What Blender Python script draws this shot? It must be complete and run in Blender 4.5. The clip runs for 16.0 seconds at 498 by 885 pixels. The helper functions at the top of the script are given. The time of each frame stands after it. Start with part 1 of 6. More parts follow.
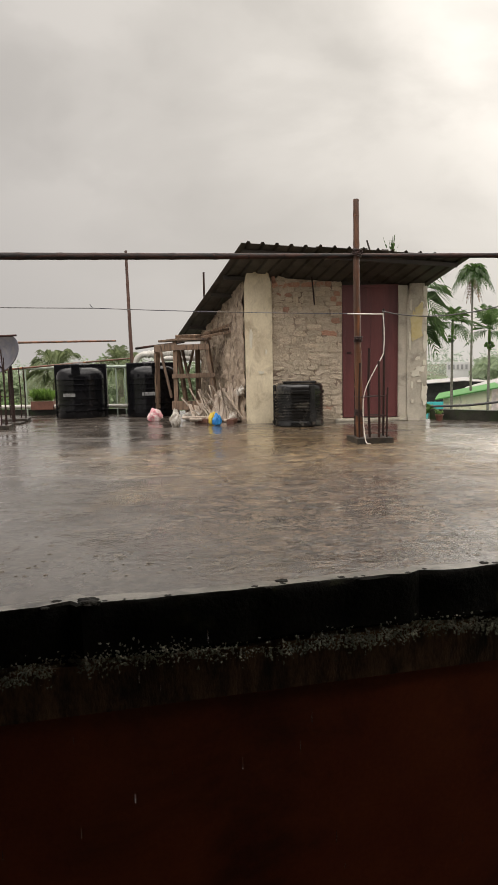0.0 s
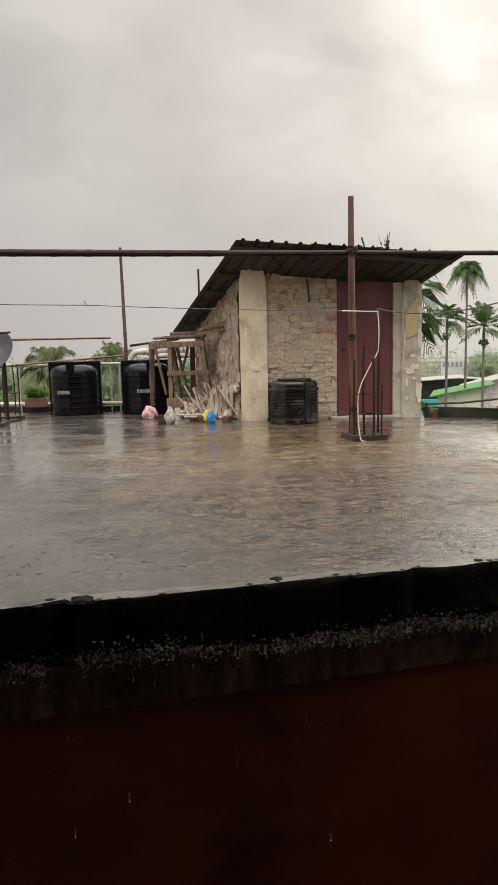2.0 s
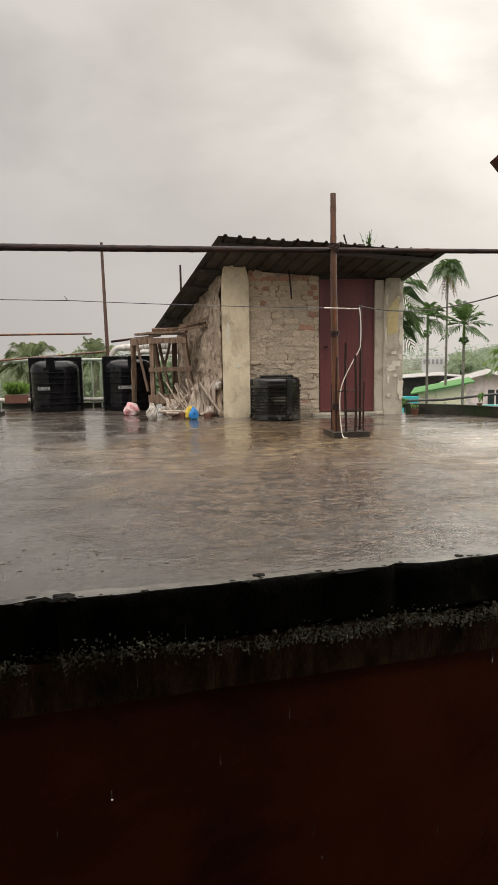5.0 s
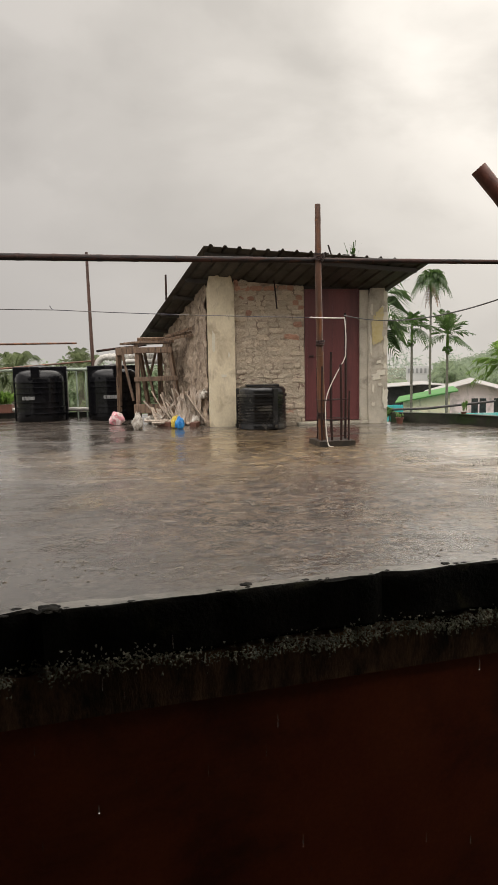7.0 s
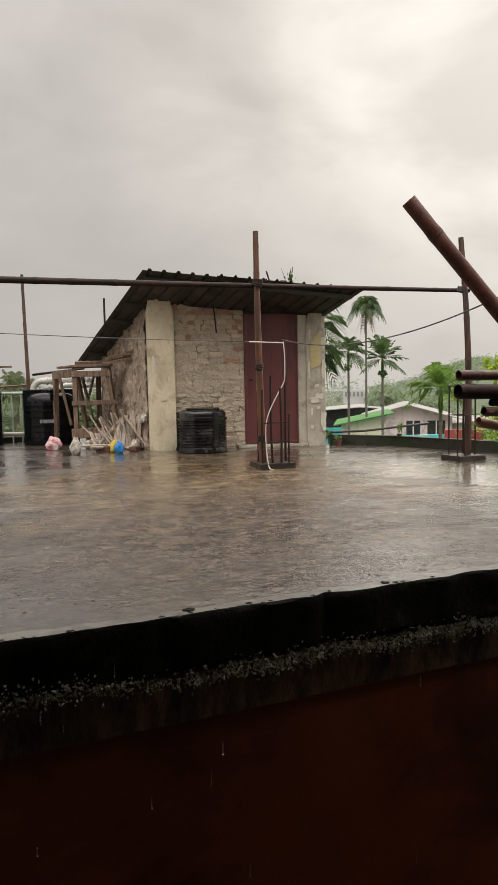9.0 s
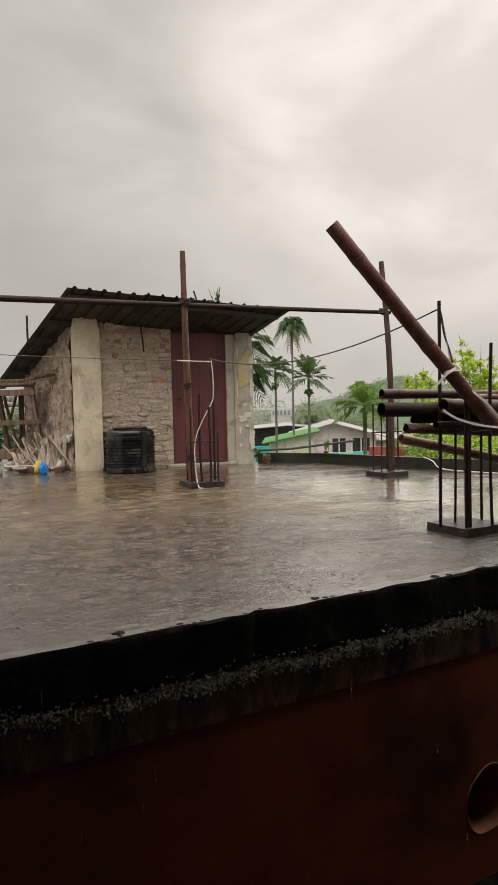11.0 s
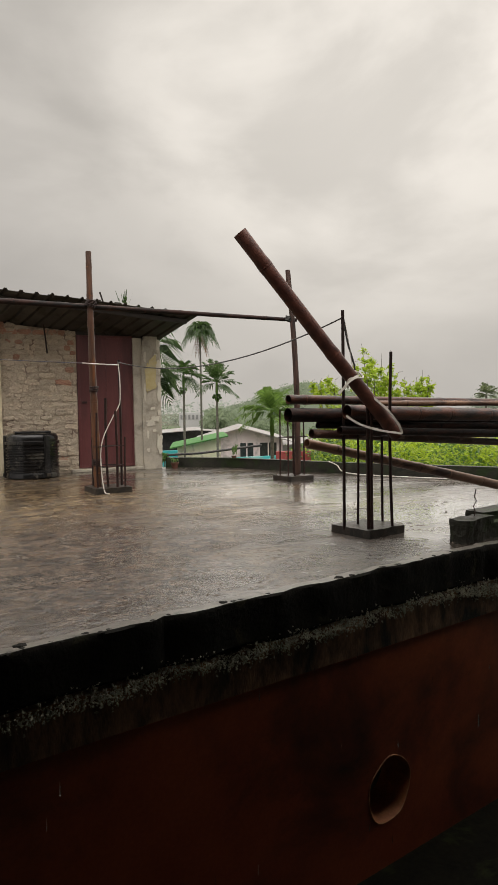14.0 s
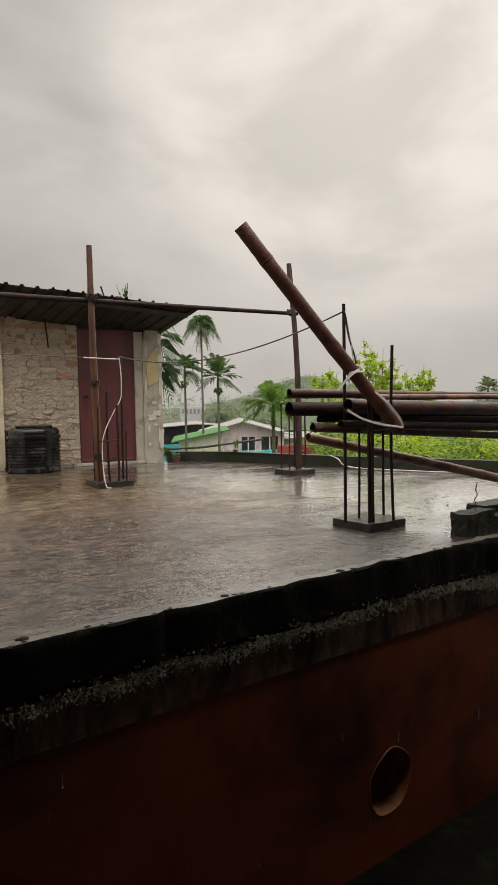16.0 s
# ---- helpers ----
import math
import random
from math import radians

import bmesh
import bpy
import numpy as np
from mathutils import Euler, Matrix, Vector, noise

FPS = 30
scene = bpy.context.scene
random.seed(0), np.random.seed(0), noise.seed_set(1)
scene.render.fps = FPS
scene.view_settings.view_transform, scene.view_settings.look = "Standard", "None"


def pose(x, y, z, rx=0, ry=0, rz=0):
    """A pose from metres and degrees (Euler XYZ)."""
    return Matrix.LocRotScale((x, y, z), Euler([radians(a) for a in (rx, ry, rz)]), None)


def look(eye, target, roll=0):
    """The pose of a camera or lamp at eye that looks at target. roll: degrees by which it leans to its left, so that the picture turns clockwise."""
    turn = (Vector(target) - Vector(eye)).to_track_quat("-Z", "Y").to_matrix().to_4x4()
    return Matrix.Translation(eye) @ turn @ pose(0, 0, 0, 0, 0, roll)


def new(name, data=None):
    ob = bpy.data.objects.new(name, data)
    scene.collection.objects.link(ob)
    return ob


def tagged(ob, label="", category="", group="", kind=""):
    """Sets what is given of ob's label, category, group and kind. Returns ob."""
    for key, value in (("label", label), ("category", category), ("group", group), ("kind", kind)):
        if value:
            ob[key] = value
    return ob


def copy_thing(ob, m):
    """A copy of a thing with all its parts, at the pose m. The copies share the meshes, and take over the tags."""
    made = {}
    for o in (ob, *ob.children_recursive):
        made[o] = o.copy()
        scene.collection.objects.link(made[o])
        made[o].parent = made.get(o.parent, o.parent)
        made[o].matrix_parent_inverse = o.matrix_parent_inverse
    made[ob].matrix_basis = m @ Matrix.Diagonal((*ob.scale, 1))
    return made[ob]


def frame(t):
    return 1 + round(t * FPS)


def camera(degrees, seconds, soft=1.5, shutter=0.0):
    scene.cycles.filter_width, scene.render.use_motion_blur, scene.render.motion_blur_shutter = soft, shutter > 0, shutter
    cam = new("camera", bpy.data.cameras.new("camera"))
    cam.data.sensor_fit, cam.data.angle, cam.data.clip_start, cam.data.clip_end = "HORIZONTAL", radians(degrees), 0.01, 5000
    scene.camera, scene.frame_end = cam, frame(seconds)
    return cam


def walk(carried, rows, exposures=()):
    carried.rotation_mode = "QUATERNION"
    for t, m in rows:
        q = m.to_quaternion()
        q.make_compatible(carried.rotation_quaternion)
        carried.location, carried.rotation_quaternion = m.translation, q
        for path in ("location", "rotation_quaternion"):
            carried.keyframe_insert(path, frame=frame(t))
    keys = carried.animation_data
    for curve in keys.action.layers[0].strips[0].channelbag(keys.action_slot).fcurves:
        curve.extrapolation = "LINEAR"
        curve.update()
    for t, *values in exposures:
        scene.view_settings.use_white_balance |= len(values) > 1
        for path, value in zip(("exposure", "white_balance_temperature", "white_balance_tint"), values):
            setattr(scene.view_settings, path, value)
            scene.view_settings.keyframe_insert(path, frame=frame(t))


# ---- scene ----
cam = camera(42.08, 16.0, soft=0.85)
PATH = [
    (0.0, pose(-0.002, -0.003, 0.911, 83.119, 1.265, 0.086)),
    (0.5, pose(-0.001, -0.001, 0.912, 83.261, 1.267, -0.058)),
    (1.0, pose(-0.001, 0.001, 0.912, 83.113, 1.297, -0.223)),
    (1.5, pose(-0.000, 0.002, 0.912, 82.852, 1.226, -0.303)),
    (2.0, pose(-0.000, 0.003, 0.912, 82.869, 1.237, -0.358)),
    (2.5, pose(-0.000, 0.004, 0.912, 83.006, 1.258, -0.430)),
    (3.0, pose(-0.000, 0.005, 0.912, 82.873, 1.167, -0.440)),
    (5.5, pose(-0.004, 0.007, 0.911, 82.534, 1.020, -2.390)),
    (6.0, pose(-0.004, 0.007, 0.911, 83.011, 1.055, -2.753)),
    (6.5, pose(-0.006, 0.007, 0.910, 83.174, 1.052, -3.034)),
    (7.0, pose(-0.007, 0.006, 0.910, 83.339, 1.083, -3.215)),
    (7.5, pose(-0.008, 0.006, 0.910, 83.699, 1.092, -3.547)),
    (8.0, pose(-0.009, 0.005, 0.910, 84.691, 1.006, -4.529)),
    (8.5, pose(-0.010, 0.005, 0.909, 85.537, 1.074, -6.408)),
    (9.0, pose(-0.011, 0.004, 0.909, 85.314, 1.168, -8.507)),
    (11.5, pose(-0.017, -0.000, 0.908, 86.994, 1.385, -16.931)),
    (12.0, pose(-0.017, -0.001, 0.908, 86.432, 1.290, -19.218)),
    (12.5, pose(-0.018, -0.002, 0.908, 86.700, 1.117, -20.349)),
    (13.0, pose(-0.019, -0.003, 0.908, 87.138, 0.995, -21.786)),
    (13.5, pose(-0.019, -0.004, 0.908, 87.127, 0.957, -22.583)),
    (14.0, pose(-0.020, -0.005, 0.909, 87.081, 0.888, -22.954)),
    (14.5, pose(-0.020, -0.006, 0.909, 87.004, 0.971, -23.035)),
    (15.0, pose(-0.020, -0.007, 0.909, 87.024, 0.978, -23.051)),
    (15.5, pose(-0.020, -0.008, 0.909, 86.881, 0.908, -22.939)),
    (16.0, pose(-0.019, -0.009, 0.910, 86.544, 0.998, -22.827)),
]
walk(cam, PATH, [(0.0, 0.16), (3.0, 0.16), (6.0, 0.12), (9.0, 0.02), (11.5, -0.15), (13.0, -0.24), (16.0, -0.24)])

# ---- sky and sun ----
world = bpy.data.worlds.new("overcast_sky")
scene.world = world
world.use_nodes = True


def link(nt, a, b):
    nt.links.new(a, b)


def node(nt, kind, **values):
    n = nt.nodes.new(kind)
    for key, value in values.items():
        n.inputs[key].default_value = value
    return n


def ramp(nt, source, stops, mode="LINEAR"):
    r = nt.nodes.new("ShaderNodeValToRGB")
    r.color_ramp.interpolation = mode
    while len(r.color_ramp.elements) < len(stops):
        r.color_ramp.elements.new(0.5)
    for e, (p, c) in zip(r.color_ramp.elements, stops):
        e.position = p
        e.color = (c, c, c, 1) if isinstance(c, (int, float)) else (*c, 1)
    nt.links.new(source, r.inputs[0])
    return r.outputs[0]


def maths(nt, op, a, b=None):
    m = nt.nodes.new("ShaderNodeMath")
    m.operation = op
    for i, v in enumerate((a, b)):
        if v is None:
            continue
        if isinstance(v, (int, float)):
            m.inputs[i].default_value = v
        else:
            nt.links.new(v, m.inputs[i])
    return m.outputs[0]


def mix(nt, fac, a, b, mode="MIX"):
    m = nt.nodes.new("ShaderNodeMix")
    m.data_type, m.blend_type = "RGBA", mode
    for i, v in ((0, fac), (6, a), (7, b)):
        if isinstance(v, (int, float)):
            m.inputs[i].default_value = v if i == 0 else (v, v, v, 1)
        elif isinstance(v, tuple):
            m.inputs[i].default_value = (*v, 1)
        else:
            nt.links.new(v, m.inputs[i])
    return m.outputs[2]


SUN_AZIMUTH, SUN_ELEVATION = -36.0, 29.0   # degrees left of straight ahead, and up


def build_sky():
    nt = world.node_tree
    nt.nodes.clear()
    out = nt.nodes.new("ShaderNodeOutputWorld")
    bg = node(nt, "ShaderNodeBackground", Strength=SKY)
    coord = nt.nodes.new("ShaderNodeTexCoord")
    split = nt.nodes.new("ShaderNodeSeparateXYZ")
    link(nt, coord.outputs["Generated"], split.inputs[0])
    # overcast: the zenith is brighter than the horizon
    up = ramp(nt, split.outputs["Z"], [(0.0, 0.525), (0.10, 0.53), (0.30, 0.545), (0.52, 0.575), (0.64, 1.9), (0.80, 2.8), (1.0, 3.2)])
    # a bright veil where the sun stands behind the cloud
    a, e = radians(SUN_AZIMUTH), radians(SUN_ELEVATION)
    veil = nt.nodes.new("ShaderNodeVectorMath")
    veil.operation = "DOT_PRODUCT"
    link(nt, coord.outputs["Generated"], veil.inputs[0])
    veil.inputs[1].default_value = (-math.sin(a) * math.cos(e), math.cos(a) * math.cos(e), math.sin(e))
    glow = ramp(nt, veil.outputs["Value"], [(0.0, 0.0), (0.50, 0.0), (0.78, 0.08), (0.90, 0.19), (0.965, 0.40), (1.0, 0.49)], "EASE")
    mp = nt.nodes.new("ShaderNodeMapping")
    mp.inputs["Scale"].default_value = (1.0, 1.0, 2.0)
    mp.inputs["Location"].default_value = (1.75, 0.6, 0.3)
    link(nt, coord.outputs["Generated"], mp.inputs[0])
    cloud = node(nt, "ShaderNodeTexNoise", Scale=3.1, Detail=7.0, Roughness=0.5, Distortion=0.25)
    link(nt, mp.outputs[0], cloud.inputs["Vector"])
    fleck = ramp(nt, cloud.outputs["Fac"], [(0.33, 0.91), (0.5, 1.0), (0.62, 1.08)], "EASE")
    lump = ramp(nt, cloud.outputs["Fac"], [(0.38, 0.62), (0.60, 1.0)], "EASE")
    high = ramp(nt, split.outputs["Z"], [(0.08, 0.0), (0.3, 1.0)])
    total = maths(nt, "ADD", maths(nt, "MULTIPLY", up, mix(nt, high, 1.0, fleck)), maths(nt, "MULTIPLY", glow, lump))
    # thicker, cooler cloud away from the sun
    total = maths(nt, "MULTIPLY", total, ramp(nt, veil.outputs["Value"], [(0.35, 0.86), (0.80, 0.93), (0.90, 0.94), (0.97, 1.02)]))
    # unseen sky behind the balcony, raised to brighten the walls that face it
    behind = maths(nt, "MULTIPLY", split.outputs["Y"], -1.0)
    total = maths(nt, "MULTIPLY", total, ramp(nt, behind, [(0.05, 1.0), (0.45, BACK_SKY)]))
    hue = mix(nt, ramp(nt, veil.outputs["Value"], [(0.45, 0.0), (0.95, 1.0)]), (1.0, 0.942, 0.898), (1.0, 0.938, 0.855))
    tint = mix(nt, 1.0, total, hue, "MULTIPLY")
    link(nt, tint, bg.inputs["Color"])
    link(nt, bg.outputs[0], out.inputs[0])


SKY = 1.0
BACK_SKY = 1.7
build_sky()
sun_data = bpy.data.lights.new("sun", "SUN")
sun_data.energy, sun_data.angle, sun_data.color = 0.5, radians(60), (1.0, 0.95, 0.87)
sun = new("sun", sun_data)
a_, e_ = radians(SUN_AZIMUTH), radians(SUN_ELEVATION)
sun.matrix_world = look((-math.sin(a_) * 60, math.cos(a_) * 60 * math.cos(e_), 60 * math.sin(e_)), (0, 0, 0))


# ---- materials ----
def mat(name, dark, light, rough=(0.5, 0.7), scale=6.0, fine=60.0, bump=0.3, depth=0.004, metal=0.0, stain=None, stain_scale=1.5,
        stain_edge=(0.5, 0.62), stretch=(1, 1, 1), coat=0.0, spec=0.5, vary=0.0):
    """A worn surface: two tones by large and fine noise, stains with a shape, relief, and a shade of its own for each piece."""
    m = bpy.data.materials.new(name)
    m.use_nodes = True
    nt = m.node_tree
    b = nt.nodes["Principled BSDF"]
    geo = nt.nodes.new("ShaderNodeTexCoord")
    mp = nt.nodes.new("ShaderNodeMapping")
    mp.inputs["Scale"].default_value = stretch
    link(nt, geo.outputs["Object"], mp.inputs[0])
    info = nt.nodes.new("ShaderNodeObjectInfo")
    shift = nt.nodes.new("ShaderNodeVectorMath")
    shift.operation = "ADD"
    link(nt, mp.outputs[0], shift.inputs[0])
    if vary:
        link(nt, maths(nt, "MULTIPLY", info.outputs["Random"], 40.0), shift.inputs[1])
    big = node(nt, "ShaderNodeTexNoise", Scale=scale, Detail=5.0, Roughness=0.6)
    small = node(nt, "ShaderNodeTexNoise", Scale=fine, Detail=4.0, Roughness=0.65)
    link(nt, shift.outputs[0], big.inputs["Vector"])
    link(nt, shift.outputs[0], small.inputs["Vector"])
    fac = maths(nt, "ADD", maths(nt, "MULTIPLY", big.outputs["Fac"], 0.65), maths(nt, "MULTIPLY", small.outputs["Fac"], 0.35))
    colour = mix(nt, ramp(nt, fac, [(0.36, 0.0), (0.64, 1.0)]), dark, light)
    if stain:
        spot = node(nt, "ShaderNodeTexNoise", Scale=stain_scale, Detail=6.0, Roughness=0.62, Distortion=0.4)
        link(nt, shift.outputs[0], spot.inputs["Vector"])
        colour = mix(nt, ramp(nt, spot.outputs["Fac"], [(stain_edge[0], 0.0), (stain_edge[1], 1.0)]), colour, stain)
    if vary:
        k = maths(nt, "ADD", maths(nt, "MULTIPLY", info.outputs["Random"], vary), 1.0 - vary / 2)
        colour = mix(nt, 1.0, colour, k, "MULTIPLY")
    link(nt, colour, b.inputs["Base Color"])
    link(nt, maths(nt, "ADD", maths(nt, "MULTIPLY", fac, rough[1] - rough[0]), rough[0]), b.inputs["Roughness"])
    b.inputs["Metallic"].default_value = metal
    b.inputs["Specular IOR Level"].default_value = spec
    b.inputs["Coat Weight"].default_value = coat
    b.inputs["Coat Roughness"].default_value = 0.12
    if bump:
        bp = node(nt, "ShaderNodeBump", Strength=bump, Distance=depth)
        link(nt, fac, bp.inputs["Height"])
        link(nt, bp.outputs[0], b.inputs["Normal"])
    return m


def leaf_mat(name, dark, light, gloss=0.35):
    m = bpy.data.materials.new(name)
    m.use_nodes = True
    nt = m.node_tree
    b = nt.nodes["Principled BSDF"]
    geo = nt.nodes.new("ShaderNodeNewGeometry")
    link(nt, mix(nt, geo.outputs["Random Per Island"], dark, light), b.inputs["Base Color"])
    b.inputs["Roughness"].default_value = gloss
    tr = nt.nodes.new("ShaderNodeBsdfTranslucent")
    link(nt, mix(nt, geo.outputs["Random Per Island"], light, tuple(min(1, c * 1.5) for c in light)), tr.inputs["Color"])
    mx = node(nt, "ShaderNodeMixShader", Fac=0.45)
    link(nt, b.outputs[0], mx.inputs[1])
    link(nt, tr.outputs[0], mx.inputs[2])
    link(nt, mx.outputs[0], nt.nodes["Material Output"].inputs[0])
    return m


def wet_floor():
    """Rain-soaked cement screed: stains under a rippling film of water."""
    m = bpy.data.materials.new("wet_cement_screed")
    m.use_nodes = True
    nt = m.node_tree
    b = nt.nodes["Principled BSDF"]
    geo = nt.nodes.new("ShaderNodeTexCoord")
    at = geo.outputs["Object"]

    def noise_at(scale, detail=5.0, rough=0.6, dist=0.0):
        n = node(nt, "ShaderNodeTexNoise", Scale=scale, Detail=detail, Roughness=rough, Distortion=dist)
        link(nt, at, n.inputs["Vector"])
        return n.outputs["Fac"]

    def stretched(scale, across, detail=5.0, rough=0.62, dist=0.4):
        m = nt.nodes.new("ShaderNodeMapping")
        m.inputs["Scale"].default_value = (1.0, across, 1.0)
        m.inputs["Rotation"].default_value = (0, 0, 0.12)
        link(nt, at, m.inputs[0])
        n = node(nt, "ShaderNodeTexNoise", Scale=scale, Detail=detail, Roughness=rough, Distortion=dist)
        link(nt, m.outputs[0], n.inputs["Vector"])
        return n.outputs["Fac"]

    def away(x, y, scale):
        d = nt.nodes.new("ShaderNodeVectorMath")
        d.operation = "DISTANCE"
        link(nt, at, d.inputs[0])
        d.inputs[1].default_value = (x, y, 0.0)
        return maths(nt, "MULTIPLY", d.outputs["Value"], scale)

    base = mix(nt, ramp(nt, noise_at(1.1, 7, 0.65, 0.3), [(0.35, 0.0), (0.65, 1.0)]), (0.060, 0.049, 0.040), (0.135, 0.110, 0.088))
    # mud washed out from the stair house door, in tongues
    mud = maths(nt, "ADD", ramp(nt, away(0.8, 6.7, 0.2), [(0.0, 0.34), (0.85, 0.0)]), maths(nt, "MULTIPLY", noise_at(0.9, 7, 0.65, 0.6), 0.55))
    near_door = ramp(nt, mud, [(0.38, 0.0), (0.53, 1.0)])
    base = mix(nt, maths(nt, "MULTIPLY", near_door, 0.9), base, (0.32, 0.212, 0.102))
    base = mix(nt, maths(nt, "MULTIPLY", near_door, ramp(nt, stretched(2.4, 1.3, 8, 0.74), [(0.50, 0.0), (0.62, 0.9)])), base, (0.56, 0.41, 0.225))
    # churned dark grit in the mud, long and small flecks, partly for ripple contrast
    base = mix(nt, maths(nt, "MULTIPLY", near_door, ramp(nt, stretched(7.5, 1.15, 7, 0.74, 0.7), [(0.47, 0.0), (0.55, 0.92)])), base, (0.040, 0.024, 0.013))
    base = mix(nt, maths(nt, "MULTIPLY", near_door, ramp(nt, stretched(13.0, 2.2, 4, 0.7), [(0.52, 0.0), (0.60, 0.85)])), base, (0.04, 0.026, 0.017))
    base = mix(nt, ramp(nt, noise_at(2.3, 8, 0.7, 0.6), [(0.56, 0.0), (0.66, 0.75)]), base, (0.032, 0.028, 0.023))
    base = mix(nt, ramp(nt, noise_at(26, 5, 0.75), [(0.40, 0.25), (0.56, 1.0)]), (0.020, 0.015, 0.011), base)
    base = mix(nt, ramp(nt, noise_at(9, 5, 0.7, 0.5), [(0.38, 0.6), (0.56, 1.0)]), (0.04, 0.033, 0.025), base)
    # dark brown flecks on the middle of the roof put ripple contrast into colour
    ripple_zone = ramp(nt, maths(nt, "ADD", away(0.6, 4.2, 0.2), maths(nt, "MULTIPLY", noise_at(1.3, 5, 0.65, 0.5), 0.45)), [(0.38, 0.92), (0.60, 0.0)])
    ripple_flecks = mix(nt, ramp(nt, stretched(11.0, 1.0, 6, 0.75, 0.8), [(0.45, 0.0), (0.55, 1.0)]), (0.012, 0.008, 0.005), (0.195, 0.132, 0.086))
    ripple_flecks = mix(nt, ramp(nt, stretched(30.0, 1.5, 3, 0.7, 0.4), [(0.44, 0.0), (0.58, 0.8)]), ripple_flecks, (0.018, 0.012, 0.010))
    base = mix(nt, ripple_zone, base, ripple_flecks)
    link(nt, base, b.inputs["Base Color"])
    film = ramp(nt, noise_at(0.8, 5, 0.55, 0.4), [(0.36, 0.14), (0.60, 0.40)])
    link(nt, film, b.inputs["Roughness"])
    b.inputs["Coat Weight"].default_value = 1.0
    b.inputs["Coat IOR"].default_value = 1.33
    b.inputs["Specular IOR Level"].default_value = 0.2
    link(nt, ramp(nt, stretched(0.9, 2.4, 6, 0.6), [(0.38, 0.05), (0.60, 0.30)]), b.inputs["Coat Roughness"])
    # close ripples and drop rings, churned on the middle of the roof, calm towards its rims
    ripple = maths(nt, "ADD", maths(nt, "MULTIPLY", noise_at(30.0, 3.0, 0.55, 0.8), 4.2), maths(nt, "MULTIPLY", noise_at(11.0, 2.0, 0.5, 0.5), 2.2))
    drops = node(nt, "ShaderNodeTexVoronoi", Scale=9.0, Randomness=1.0)
    link(nt, at, drops.inputs["Vector"])
    ring = maths(nt, "MULTIPLY", maths(nt, "SINE", maths(nt, "MULTIPLY", drops.outputs["Distance"], 38.0)),
                 ramp(nt, drops.outputs["Distance"], [(0.0, 1.0), (0.33, 0.0)]))
    calm = ramp(nt, maths(nt, "ADD", away(0.7, 4.9, 0.2), maths(nt, "MULTIPLY", noise_at(1.1, 4, 0.6), 0.35)), [(0.44, 1.0), (0.66, 0.022)])
    patchy = ramp(nt, stretched(1.8, 2.0, 4, 0.6, 0.8), [(0.36, 0.45), (0.60, 1.0)])
    rough_water = maths(nt, "MULTIPLY", ripple, maths(nt, "MULTIPLY", calm, patchy))
    rings = maths(nt, "MULTIPLY", ring, ramp(nt, calm, [(0.0, 0.035), (0.5, 0.35)]))
    height = maths(nt, "ADD", rough_water, rings)
    wave = node(nt, "ShaderNodeBump", Strength=RIPPLE, Distance=0.018)
    link(nt, height, wave.inputs["Height"])
    link(nt, wave.outputs[0], b.inputs["Coat Normal"])
    grit = node(nt, "ShaderNodeBump", Strength=0.35, Distance=0.006)
    link(nt, maths(nt, "ADD", noise_at(45.0, 5, 0.7), height), grit.inputs["Height"])
    link(nt, grit.outputs[0], b.inputs["Normal"])
    return m


RIPPLE = 1.0
M_FLOOR = wet_floor()
M_BLACK_EDGE = mat("algae_black_concrete", (0.004, 0.004, 0.003), (0.015, 0.013, 0.009), (0.7, 0.95), 7, 40, 1.0, 0.02, stain=(0.034, 0.034, 0.016), stain_scale=5, stain_edge=(0.58, 0.70), spec=0.2)
M_RIM = mat("smooth_wet_cement_rim", (0.08, 0.072, 0.062), (0.22, 0.20, 0.17), (0.30, 0.55), 9, 50, 0.7, 0.006, stain=(0.03, 0.026, 0.02), stain_scale=5, stain_edge=(0.50, 0.64), coat=0.15)
M_AGGREGATE = mat("ragged_mossy_aggregate", (0.13, 0.125, 0.085), (0.52, 0.50, 0.37), (0.25, 0.5), 14, 90, 0.9, 0.01)
M_STREAKED = mat("streaked_brown_concrete", (0.05, 0.028, 0.017), (0.30, 0.165, 0.09), (0.5, 0.8), 6, 40, 0.8, 0.012, stretch=(2.2, 2.2, 0.8), stain=(0.010, 0.009, 0.007), stain_scale=1.1, stain_edge=(0.50, 0.60))
# Dark blotches partly stand in for the dim light on this wall.
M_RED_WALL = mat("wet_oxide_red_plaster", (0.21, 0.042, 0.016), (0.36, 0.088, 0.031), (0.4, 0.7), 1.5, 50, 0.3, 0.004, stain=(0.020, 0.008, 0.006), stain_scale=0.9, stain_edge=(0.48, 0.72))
M_PLAIN_DARK = mat("dark_unseen_plaster", (0.05, 0.042, 0.035), (0.09, 0.075, 0.06), stain=(0.02, 0.018, 0.015))
M_MOSS = mat("mossy_kerb_cement", (0.010, 0.010, 0.007), (0.042, 0.040, 0.027), (0.55, 0.85), 7, 45, 1.0, 0.025, stain=(0.022, 0.036, 0.010), stain_scale=4, coat=0.15, spec=0.3)
M_PAD = mat("wet_rough_concrete", (0.016, 0.012, 0.008), (0.050, 0.038, 0.026), (0.4, 0.7), 9, 60, 1.0, 0.012, stain=(0.010, 0.009, 0.006), stain_scale=7, vary=0.3, coat=0.15)
M_PILLAR = mat("limewashed_plaster", (0.54, 0.455, 0.31), (0.74, 0.65, 0.47), (0.55, 0.8), 3.0, 45, 0.6, 0.006, stretch=(1, 1, 0.6), stain=(0.42, 0.345, 0.235), stain_scale=5.0, stain_edge=(0.50, 0.66))
